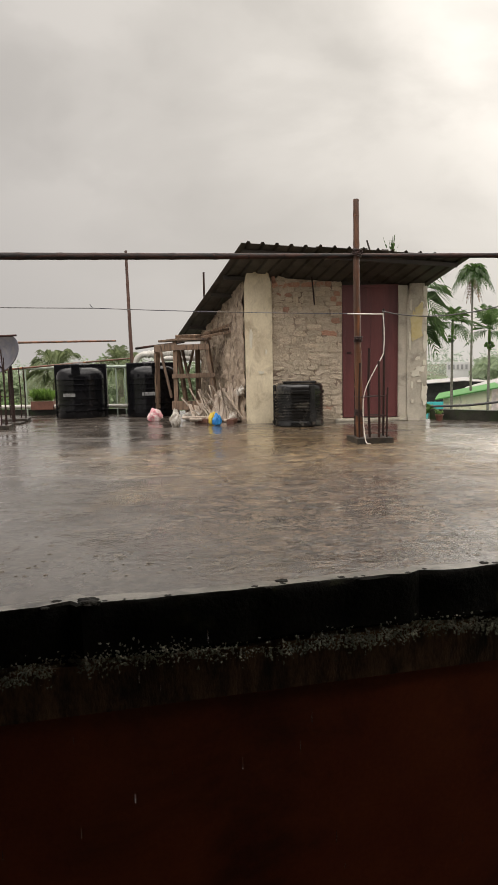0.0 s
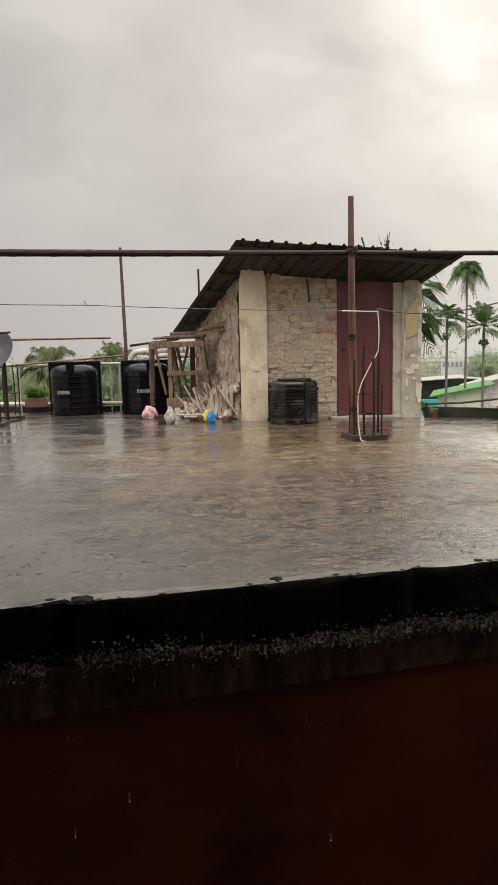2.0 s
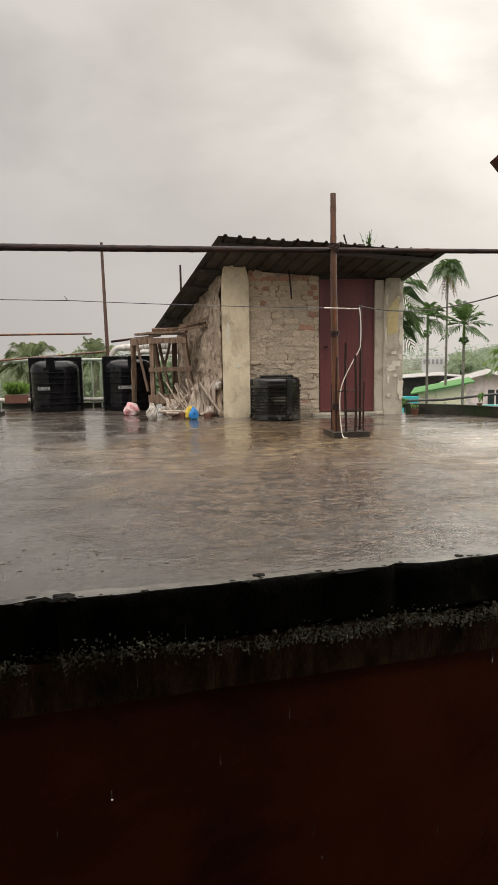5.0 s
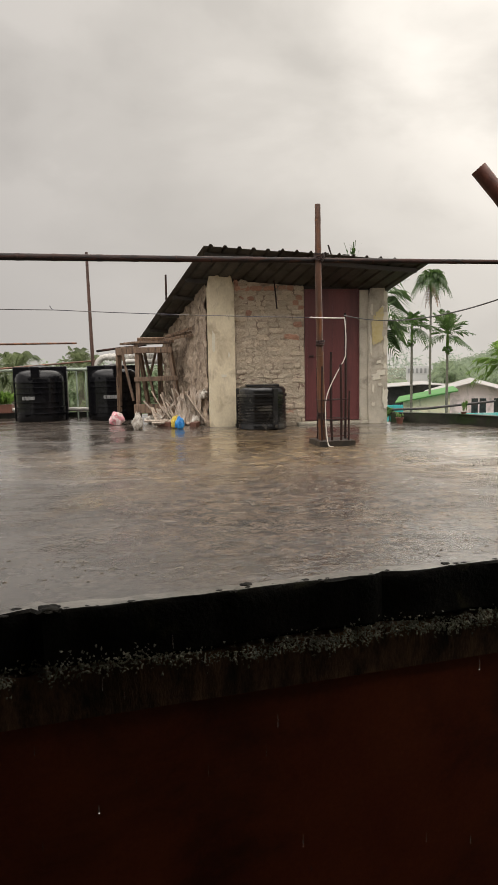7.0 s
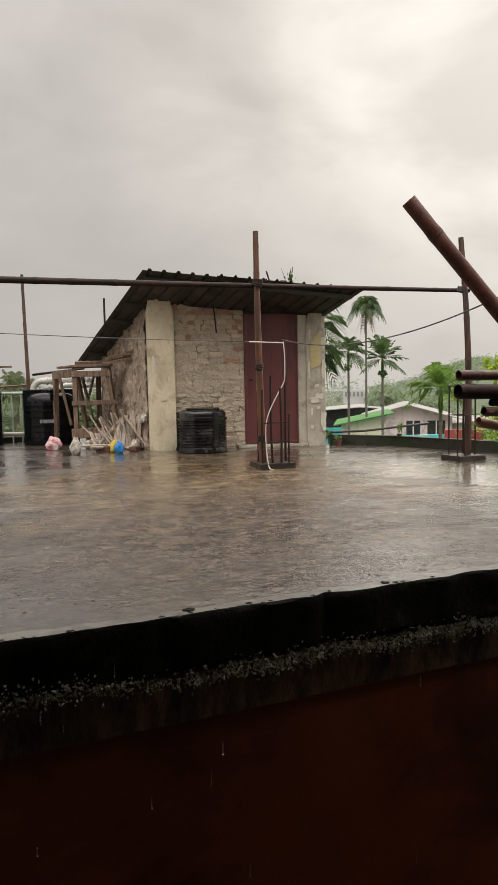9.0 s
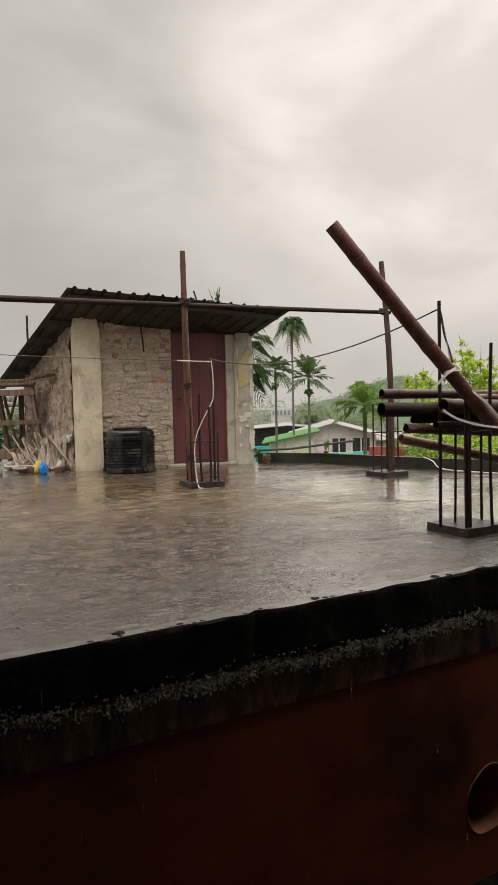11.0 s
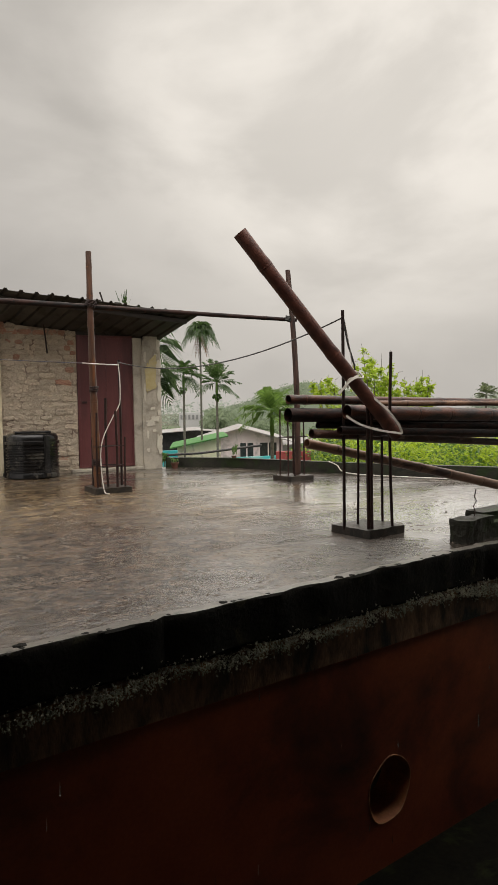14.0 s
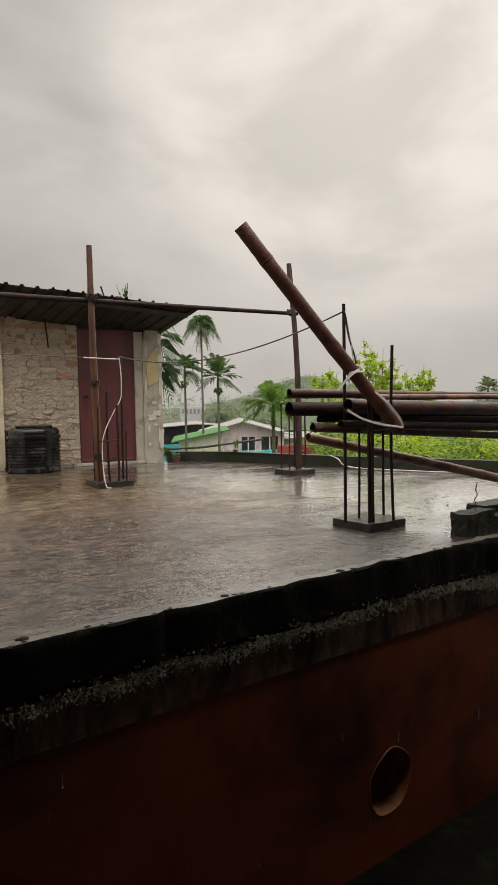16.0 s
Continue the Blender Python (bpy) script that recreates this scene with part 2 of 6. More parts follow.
M_PILLAR_BARE = mat("bare_weathered_plaster", (0.36, 0.325, 0.26), (0.56, 0.51, 0.41), (0.6, 0.85), 3, 45, 0.8, 0.008, stain=(0.24, 0.21, 0.165), stain_scale=3.2, stain_edge=(0.52, 0.66))
M_PLASTER_PEEL = mat("cream_flaking_limewash", (0.56, 0.52, 0.42), (0.72, 0.68, 0.57), (0.6, 0.85), 6, 60, 0.4, 0.003)
M_YELLOW = mat("faded_yellow_paint", (0.50, 0.40, 0.17), (0.60, 0.52, 0.30), (0.6, 0.8), 8, 60, 0.3, 0.002, stain=(0.48, 0.44, 0.34), stain_scale=9, stain_edge=(0.56, 0.68))
M_MORTAR = mat("smeared_mortar", (0.36, 0.295, 0.22), (0.60, 0.50, 0.38), (0.7, 0.9), 9, 70, 1.0, 0.02, stain=(0.22, 0.16, 0.12), stain_scale=4)
M_STONE = mat("mortar_smeared_brick", (0.44, 0.365, 0.27), (0.70, 0.595, 0.455), (0.7, 0.9), 9, 60, 1.0, 0.020, stain=(0.36, 0.27, 0.20), stain_scale=7, stain_edge=(0.54, 0.66), vary=0.28)
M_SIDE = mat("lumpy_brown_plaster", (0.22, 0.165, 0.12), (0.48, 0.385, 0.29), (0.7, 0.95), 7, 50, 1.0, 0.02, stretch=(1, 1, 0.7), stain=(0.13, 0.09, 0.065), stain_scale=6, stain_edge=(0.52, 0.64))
M_BRICK = mat("bare_red_brick", (0.34, 0.16, 0.105), (0.50, 0.28, 0.19), (0.7, 0.9), 12, 70, 0.7, 0.006, stain=(0.46, 0.37, 0.28), stain_scale=9, stain_edge=(0.54, 0.64), vary=0.4)
M_DOOR = mat("maroon_painted_steel", (0.105, 0.030, 0.030), (0.165, 0.052, 0.049), (0.35, 0.6), 1.4, 30, 0.2, 0.003, stretch=(2.0, 2.0, 0.35), stain=(0.095, 0.030, 0.030), stain_scale=2.2, stain_edge=(0.5, 0.68))
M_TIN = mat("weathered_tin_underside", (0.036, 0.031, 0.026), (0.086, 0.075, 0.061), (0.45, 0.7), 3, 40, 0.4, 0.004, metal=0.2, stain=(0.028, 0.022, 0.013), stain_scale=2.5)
M_TIMBER = mat("wet_grey_timber", (0.095, 0.062, 0.042), (0.29, 0.195, 0.13), (0.45, 0.7), 5, 50, 0.6, 0.004, stretch=(6, 6, 0.8), stain=(0.055, 0.036, 0.026), stain_scale=4, stain_edge=(0.52, 0.64), vary=0.5)
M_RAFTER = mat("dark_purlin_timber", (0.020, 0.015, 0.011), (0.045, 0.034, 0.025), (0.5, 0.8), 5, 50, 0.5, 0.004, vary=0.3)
M_BAMBOO = mat("wet_brown_bamboo", (0.05, 0.022, 0.013), (0.135, 0.058, 0.028), (0.28, 0.48), 3, 50, 0.25, 0.002, stretch=(5, 5, 0.6), stain=(0.21, 0.082, 0.032), stain_scale=1.8, stain_edge=(0.49, 0.60), coat=0.15, vary=0.25)
M_BAMBOO_POST = mat("grey_brown_bamboo", (0.045, 0.024, 0.018), (0.12, 0.062, 0.044), (0.4, 0.65), 3, 50, 0.4, 0.003, stretch=(5, 5, 0.8), stain=(0.022, 0.014, 0.011), stain_scale=1.8, vary=0.25)
M_BAMBOO_DARK = mat("dark_wet_bamboo", (0.014, 0.006, 0.004), (0.062, 0.022, 0.013), (0.45, 0.8), 4, 50, 0.8, 0.006, stretch=(0.9, 6, 6), stain=(0.008, 0.005, 0.004), stain_scale=3.0, stain_edge=(0.46, 0.56), spec=0.3, vary=0.5)
M_BAMBOO_RED = mat("reddish_wet_bamboo", (0.070, 0.024, 0.017), (0.16, 0.058, 0.036), (0.36, 0.6), 3, 50, 0.4, 0.003, stretch=(5, 5, 5), stain=(0.055, 0.021, 0.015), stain_scale=2.0, stain_edge=(0.48, 0.66), spec=0.4, vary=0.3)
M_REBAR = mat("rusty_wet_rebar", (0.014, 0.007, 0.006), (0.042, 0.017, 0.012), (0.4, 0.65), 20, 120, 0.6, 0.002, metal=0.3, vary=0.3)
M_BAMBOO_STACK = mat("wet_brown_stacked_bamboo", (0.036, 0.012, 0.007), (0.125, 0.043, 0.023), (0.32, 0.6), 4, 50, 0.8, 0.006, stretch=(0.9, 7, 7), stain=(0.016, 0.008, 0.007), stain_scale=2.6, stain_edge=(0.46, 0.60), coat=0.1, vary=0.3)
M_BAMBOO_TAN = mat("pale_wet_bamboo", (0.16, 0.080, 0.046), (0.34, 0.195, 0.12), (0.34, 0.55), 3, 50, 0.35, 0.003, stretch=(1.2, 5, 5), stain=(0.065, 0.030, 0.019), stain_scale=2.4, stain_edge=(0.48, 0.62), vary=0.2)
M_BAMBOO_MOTTLED = mat("mottled_bamboo", (0.035, 0.015, 0.011), (0.10, 0.040, 0.027), (0.36, 0.6), 3, 50, 0.35, 0.003, stretch=(1.0, 4, 4), stain=(0.24, 0.145, 0.11), stain_scale=4.0, stain_edge=(0.56, 0.64))
M_TANK = mat("black_tank_plastic", (0.004, 0.004, 0.005), (0.009, 0.009, 0.010), (0.08, 0.18), 4, 60, 0.15, 0.002, spec=0.25)
M_KEG = mat("dusty_black_plastic", (0.006, 0.006, 0.006), (0.016, 0.015, 0.014), (0.10, 0.30), 5, 60, 0.3, 0.003, stain=(0.06, 0.055, 0.046), stain_scale=5, stain_edge=(0.54, 0.66))
M_CORD = mat("white_nylon_cord", (0.55, 0.50, 0.44), (0.72, 0.68, 0.60), (0.5, 0.7), 40, 200, 0.3, 0.001)
M_WIRE = mat("black_cable_sheath", (0.03, 0.03, 0.03), (0.07, 0.065, 0.06), (0.4, 0.6), 20, 90, 0.1, 0.001)
M_PIPE = mat("white_plastic_pipe", (0.42, 0.40, 0.36), (0.56, 0.54, 0.49), (0.3, 0.45), 4, 50, 0.1, 0.002, stain=(0.42, 0.40, 0.36))


# ---- shapes ----
def part(name, bm, material, parent=None, label="", smooth=False):
    me = bpy.data.meshes.new(name)
    bmesh.ops.recalc_face_normals(bm, faces=bm.faces)
    if smooth:
        for f in bm.faces:
            f.smooth = True
    bm.to_mesh(me)
    bm.free()
    me.materials.append(material)
    if smooth:
        me.set_sharp_from_angle(angle=radians(40))
    ob = new(name, me)
    if parent is not None:
        ob.parent = parent
    if label:
        tagged(ob, label)
    return ob


def empty(name, label, category, at=(0, 0, 0), turn=0.0, group=""):
    ob = new(name)
    ob.empty_display_size = 0.1
    ob.matrix_basis = pose(*at, 0, 0, turn)
    return tagged(ob, label, category, group)


def box(bm, lo, hi, m=None, bevel=0.0):
    pts = [(x, y, z) for x in (lo[0], hi[0]) for y in (lo[1], hi[1]) for z in (lo[2], hi[2])]
    v = [bm.verts.new(m @ Vector(p) if m else p) for p in pts]
    faces = [bm.faces.new([v[i] for i in q]) for q in ((0, 1, 3, 2), (4, 6, 7, 5), (0, 4, 5, 1), (2, 3, 7, 6), (0, 2, 6, 4), (1, 5, 7, 3))]
    if bevel:
        edges = list({e for f in faces for e in f.edges})
        bmesh.ops.bevel(bm, geom=edges, offset=bevel, segments=2, profile=0.6, affect="EDGES")
    return v


def prism(bm, outline, z0, z1):
    """An upright prism on a plan outline."""
    a = [bm.verts.new((x, y, z0)) for x, y in outline]
    b = [bm.verts.new((x, y, z1)) for x, y in outline]
    n = len(a)
    bm.faces.new(a[::-1]), bm.faces.new(b)
    for i in range(n):
        bm.faces.new((a[i], a[(i + 1) % n], b[(i + 1) % n], b[i]))


def beam(bm, p, q, w, h, twist=0.0, bevel=0.004):
    """A squared timber from p to q."""
    p, q = Vector(p), Vector(q)
    d = q - p
    m = Matrix.Translation(p) @ d.to_track_quat("Z", "Y").to_matrix().to_4x4() @ Matrix.Rotation(twist, 4, "Z")
    box(bm, (-w / 2, -h / 2, 0), (w / 2, h / 2, d.length), m, bevel)


def tube(bm, pts, radii, sides=12, caps=True, axis=None):
    """A round bar along pts."""
    pts = [Vector(p) for p in pts]
    if isinstance(radii, (int, float)):
        radii = [radii] * len(pts)
    rings = []
    ref = Vector((0.31, 0.17, 0.93))
    for i, p in enumerate(pts):
        d = axis or (pts[min(i + 1, len(pts) - 1)] - pts[max(i - 1, 0)]).normalized()
        if abs(d.dot(ref)) > 0.97:
            ref = Vector((0.93, 0.2, 0.31))
        u = d.cross(ref).normalized()
        w = d.cross(u)
        rings.append([bm.verts.new(p + (u * math.cos(k * 2 * math.pi / sides) + w * math.sin(k * 2 * math.pi / sides)) * radii[i]) for k in range(sides)])
    for a, b in zip(rings, rings[1:]):
        for k in range(sides):
            bm.faces.new((a[k], a[(k + 1) % sides], b[(k + 1) % sides], b[k]))
    if caps:
        bm.faces.new(rings[0][::-1]), bm.faces.new(rings[-1])
    return rings


def rounded(pts, n=6):
    """The smooth curve through pts."""
    p = [Vector(q) for q in pts]
    p = [p[0] * 2 - p[1]] + p + [p[-1] * 2 - p[-2]]
    out = []
    for a, b, c, d in zip(p, p[1:], p[2:], p[3:]):
        for i in range(n):
            t = i / n
            out.append(0.5 * (2 * b + (c - a) * t + (2 * a - 5 * b + 4 * c - d) * t * t + (3 * b - a - 3 * c + d) * t ** 3))
    return out + [p[-2]]


def lathe(bm, profile, sides=48):
    rings = [[bm.verts.new((r * math.cos(k * 2 * math.pi / sides), r * math.sin(k * 2 * math.pi / sides), z)) for k in range(sides)] for r, z in profile]
    for a, b in zip(rings, rings[1:]):
        for k in range(sides):
            bm.faces.new((a[k], a[(k + 1) % sides], b[(k + 1) % sides], b[k]))
    bm.faces.new(rings[0][::-1]), bm.faces.new(rings[-1])


def bamboo_mesh(p, q, r0, r1, seed=0, bend=0.0, sides=14, gap=0.34):
    """A bamboo culm with swollen nodes and hollow cut ends."""
    rnd = random.Random(seed)
    p, q = Vector(p), Vector(q)
    d = q - p
    length = d.length
    side = d.cross(Vector((0.3, 0.2, 0.9))).normalized()
    pts, rad, nodes = [], [], []

    def put(s, k):
        f = s / length
        pts.append(p + d * f + side * bend * math.sin(math.pi * f))
        rad.append((r0 + (r1 - r0) * f) * k)
    put(0.0, 0.92), put(0.0, 0.98), put(0.004, 1.0)
    s = rnd.uniform(0.08, gap)
    while s < length - 0.05:
        nodes.append((p + d * (s / length) + side * bend * math.sin(math.pi * s / length), r0 + (r1 - r0) * s / length))
        for ds, k in ((-0.05, 0.975), (-0.010, 1.03), (0.0, 0.985), (0.010, 1.05), (0.06, 0.975)):
            if 0.01 < s + ds < length - 0.01:
                put(s + ds, k)
        s += gap * rnd.uniform(0.75, 1.2)
    put(length - 0.004, 1.0), put(length, 0.98), put(length, 0.92)
    bm = bmesh.new()
    rings = tube(bm, pts, rad, sides, False, d.normalized())
    for ring, way in ((rings[0], 1), (rings[-1], -1)):
        deep = [bm.verts.new(v.co + d.normalized() * way * 0.28) for v in ring]
        for k in range(sides):
            bm.faces.new((ring[k], ring[(k + 1) % sides], deep[(k + 1) % sides], deep[k]))
        bm.faces.new(deep)
    return bm, nodes


def bamboo(name, label, p, q, r0, r1, material, seed=0, bend=0.0, gap=0.34):
    """A bamboo pole: the culm and the raised ring at each of its nodes."""
    ob = empty(name, label, "bamboo pole", p)
    bm, nodes = bamboo_mesh(p, q, r0, r1, seed, bend, gap=gap)
    bmesh.ops.translate(bm, verts=bm.verts, vec=-Vector(p))
    part("culm", bm, material, ob, smooth=True)
    way = (Vector(q) - Vector(p)).normalized()
    for at, r in nodes:
        ring = bmesh.new()
        c = at - Vector(p)
        tube(ring, [c + way * s for s in (-0.007, -0.003, 0.004, 0.010)], [r * 1.01, r * 1.06, r * 1.065, r * 1.01], 14, True, way)
        part("node_ring", ring, material, ob, smooth=True)
    return ob


# ---- the roof terrace: slab, edge, wall below ----
SLOPE = 0.225                       # how the near edge recedes to the right


def edge_y(x):
    return 2.556 + SLOPE * x


def ragged(x):
    return 0.022 * noise.noise(Vector((x * 1.7, 3.1, 0))) + 0.016 * noise.noise(Vector((x * 7.0, 9.0, 0))) + 0.011 * noise.noise(Vector((x * 23.0, 1.0, 0))) + 0.02 * max(0.0, noise.noise(Vector((x * 4.3, 5.0, 2.0))) - 0.25) + 0.11 * max(0.0, noise.noise(Vector((x * 6.1, 2.0, 8.0))) - 0.22)


def build_terrace():
    far = [(7.5, 4.6), (7.2, 4.75), (5.76, 6.17), (4.62, 7.75), (3.62, 9.50), (2.75, 10.10), (2.6, 13.2), (-1.4, 13.25), (-2.56, 12.75), (-6.5, 13.6), (-6.5, edge_y(-6.5))]
    bm = bmesh.new()
    n = 260
    xs = [-6.5 + (7.4 + 6.5) * i / n for i in range(n + 1)]
    top = [bm.verts.new((x, edge_y(x) + ragged(x), 0.004 + 0.005 * noise.noise(Vector((x * 3, 0, 5))))) for x in xs]
    lip = [bm.verts.new((x, edge_y(x) + ragged(x) + 0.080 + 0.03 * noise.noise(Vector((x * 2.2, 6, 0))) + 0.012 * noise.noise(Vector((x * 11, 6, 0))), 0.0)) for x in xs]
    rim_bm = bmesh.new()
    ta, la = [rim_bm.verts.new(v.co) for v in top], [rim_bm.verts.new(v.co) for v in lip]
    for i in range(n):
        rim_bm.faces.new((ta[i], ta[i + 1], la[i + 1], la[i]))
    for v in top:
        bm.verts.remove(v)
    rim = [bm.verts.new((x, y, 0)) for x, y in far[:-1]]
    bm.faces.new(lip + rim)
    floor = tagged(part("floor", bm, M_FLOOR), "rain-soaked stained cement roof terrace floor with puddles", "floor", kind="structure")
    part("smooth_rim", rim_bm, M_RIM, floor, "smooth pale wet cement rim", smooth=True)
    # black algae-covered edge of the slab, uneven
    bm = bmesh.new()
    levels = [0.0, -0.01, -0.05, -0.10, -0.16, -0.21, -0.245]
    grid = []
    for k, z in enumerate(levels):
        row = []
        for x in xs:
            out = 0.0 if k == 0 else 0.012 * noise.noise(Vector((x * 5, z * 9, 2))) - 0.008
            zz = z + (0.004 + 0.005 * noise.noise(Vector((x * 3, 0, 5))) if k < 2 else 0.02 * noise.noise(Vector((x * 4, 7, z))) * (k / 6))
            row.append(bm.verts.new((x, edge_y(x) + ragged(x) + out + (0.0 if k < 6 else 0.05), zz)))
        grid.append(row)
    for a, b in zip(grid, grid[1:]):
        for i in range(n):
            bm.faces.new((a[i], b[i], b[i + 1], a[i + 1]))
    tagged(part("slab_edge", bm, M_BLACK_EDGE, floor, smooth=True), "algae-blackened ragged concrete slab edge")
    # body of the slab
    bm = bmesh.new()
    prism(bm, [(x, edge_y(x) + 0.06) for x in (-6.5, 7.4)] + far[:-1], -0.24, -0.02)
    part("slab_body", bm, M_BLACK_EDGE, floor)
    # loose aggregate showing at the underside of the slab
    rnd = random.Random(4)
    bm = bmesh.new()
    for i in range(15000):
        x = rnd.uniform(-2.2, 4.6)
        dens = 0.5 + 0.5 * noise.noise(Vector((x * 1.3, 4.4, 0)))
        if rnd.random() > 0.12 + 0.85 * dens:
            continue
        z = -0.262 + rnd.gauss(0, 0.020) + 0.05 * noise.noise(Vector((x * 1.1, 8, 0))) + 0.025 * noise.noise(Vector((x * 5.3, 2, 0))) + (0.05 * rnd.random() if rnd.random() < 0.22 * dens * 2 else 0)
        y = edge_y(x) + ragged(x) - 0.012 + rnd.uniform(-0.014, 0.02)
        s = rnd.uniform(0.0028, 0.0084)
        m = Matrix.Translation((x, y, z)) @ Euler([rnd.uniform(0, 6) for _ in range(3)]).to_matrix().to_4x4() @ Matrix.Diagonal((s * rnd.uniform(0.7, 1.9), s, s * 0.7, 1))
        v = [bm.verts.new(m @ Vector(c)) for c in ((1, 0, 0), (-0.5, 0.9, 0), (-0.5, -0.9, 0), (0.1, 0, 1), (0, 0.1, -0.9))]
        for t in ((0, 1, 3), (1, 2, 3), (2, 0, 3), (1, 0, 4), (2, 1, 4), (0, 2, 4)):
            bm.faces.new([v[k] for k in t])
    tagged(part("aggregate", bm, M_AGGREGATE, floor), "loose gravelly concrete crumbs under the slab edge", kind="stuff")
    # ring beam and the red wall

    def strip(y_off, thick, z0, z1, x0=-6.4, x1=7.1):
        b = bmesh.new()
        prism(b, [(x0, edge_y(x0) + y_off), (x1, edge_y(x1) + y_off), (x1, edge_y(x1) + y_off + thick), (x0, edge_y(x0) + y_off + thick)], z0, z1)
        return b
    tagged(part("ring_beam", strip(0.015, 0.25, -0.455, -0.25), M_STREAKED), "streaked brown concrete beam below the roof slab", "beam", kind="structure")
    return floor


FLOOR = build_terrace()


def build_red_wall():
    """The red wall below the terrace with a ragged round hole through it."""
    c, s = math.cos(math.atan(SLOPE)), math.sin(math.atan(SLOPE))
    x0 = 2.135                                    # middle of the hole
    base = Vector((x0, edge_y(x0) + 0.03, 0))
    frame_m = Matrix.Translation(base) @ Matrix.Rotation(math.atan(SLOPE), 4, "Z")
    bm = bmesh.new()
    hole = []
    for k in range(32):
        a = 2 * math.pi * k / 32
        r = 0.170 + 0.008 * math.sin(2 * a + 0.6) + 0.004 * math.sin(5 * a)
        hole.append((r * math.cos(a), -1.312 + 1.16 * r * math.sin(a)))
    lo, hi, z0, z1 = -8.6, 5.1, -4.0, -0.455

    def ring_verts(y, pts):
        return [bm.verts.new(frame_m @ Vector((u, y, z))) for u, z in pts]
    n = len(hole)
    sq = []
    for k in range(n):
        a = 2 * math.pi * (k) / n
        t = 0.35 / max(abs(math.cos(a)), abs(math.sin(a)))
        sq.append((t * math.cos(a), -1.312 + t * math.sin(a)))
    for y, flip in ((0.0, False), (0.22, True)):
        a, b = ring_verts(y, hole), ring_verts(y, sq)
        if not flip:
            front = a
        else:
            back = a
        for k in range(n):
            bm.faces.new((a[k], a[(k + 1) % n], b[(k + 1) % n], b[k]))
        zc0, zc1 = -1.312 - 0.35, -1.312 + 0.35
        for u0, u1, w0, w1 in ((lo, -0.35, z0, z1), (0.35, hi, z0, z1), (-0.35, 0.35, z0, zc0), (-0.35, 0.35, zc1, z1)):
            bm.faces.new(ring_verts(y, [(u0, w0), (u1, w0), (u1, w1), (u0, w1)]))
    sleeve = bmesh.new()
    outer = [sleeve.verts.new(frame_m @ Vector((u, -0.001, z))) for u, z in hole]
    inner = [sleeve.verts.new(frame_m @ Vector((u * 0.93, 0.05, -1.312 + (z + 1.312) * 0.94))) for u, z in hole]
    rear = [sleeve.verts.new(frame_m @ Vector((u * 0.90, 0.24, -1.312 + (z + 1.312) * 0.90))) for u, z in hole]
    for a, b in ((outer, inner), (inner, rear)):
        for k in range(n):
            sleeve.faces.new((a[k], a[(k + 1) % n], b[(k + 1) % n], b[k]))
    for k in range(n):
        bm.faces.new((front[k], front[(k + 1) % n], back[(k + 1) % n], back[k]))
    # Orange sleeve and pale rim put the light inside the hole into colour.
    clay = mat("lit_clay_sleeve", (0.24, 0.085, 0.032), (0.42, 0.16, 0.065), (0.5, 0.8), 9, 60, 0.8, 0.008)
    tagged(part("hole_sleeve", sleeve, clay, smooth=True), "broken clay sleeve lining the wall hole, orange for light inside", "pipe", kind="structure")
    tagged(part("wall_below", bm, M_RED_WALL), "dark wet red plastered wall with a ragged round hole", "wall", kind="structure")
    bm = bmesh.new()
    pts = [frame_m @ Vector((u, -0.002, z)) for u, z in hole + hole[:1]]
    tube(bm, pts, 0.003, 6, False)
    tagged(part("hole_rim", bm, mat("lit_plaster_edge", (0.28, 0.13, 0.06), (0.48, 0.25, 0.13))), "chipped rim of the wall hole, paled for the light it catches", "trim", kind="structure")


build_red_wall()


def build_enclosure():
    """The house that the view is taken from: an unseen wall and canopy added as shade, and the alley floor; and the
    rooms under the terrace, closed.
    """
    # Unseen wall added behind the view to keep skylight off the red wall.
    bm = bmesh.new()
    box(bm, (-8, -1.6, -4.0), (8, -1.3, 3.15))
    tagged(part("wall_south", bm, M_PLAIN_DARK), "unseen dark wall added behind the alley to block light", "wall", kind="structure")
    # Unseen canopy added to shade the wall below, deeper on the left.
    bm = bmesh.new()
    prism(bm, [(-8, -1.3), (8, -1.3), (8, 2.25), (3.0, 2.1), (0.7, 1.85), (-0.6, 2.9), (-8, 3.1)], 3.0, 3.15)
    tagged(part("canopy", bm, M_PLAIN_DARK), "unseen dark canopy added over the balcony as shade", "canopy", kind="structure")
    bm = bmesh.new()
    prism(bm, [(-7, -1.3), (8, -1.3), (8, 4.6), (7.1, edge_y(7.1) + 0.1), (-7, edge_y(-7) + 0.1)], -2.1, -1.77)
    tagged(part("alley_floor", bm, mat("dark_slimy_ledge", (0.004, 0.004, 0.003), (0.014, 0.013, 0.008), (0.7, 0.95), 4, 30, 0.8, 0.015, stain=(0.022, 0.026, 0.010), stain_scale=3, stain_edge=(0.58, 0.68), spec=0.05)), "dark mossy concrete ledge at the foot of the wall", "ledge", kind="structure")
    # Unseen walls added to close off the alley ends.
    for x in (-7.2, 8.0):
        bm = bmesh.new()
        box(bm, (x - 0.1, -1.3, -4.0), (x + 0.1, 2.0 if x > 0 else 1.0, 3.0))
        tagged(part("wall_west" if x < 0 else "wall_east", bm, M_PLAIN_DARK), "unseen dark wall added to close the alley end", "wall", kind="structure")


build_enclosure()


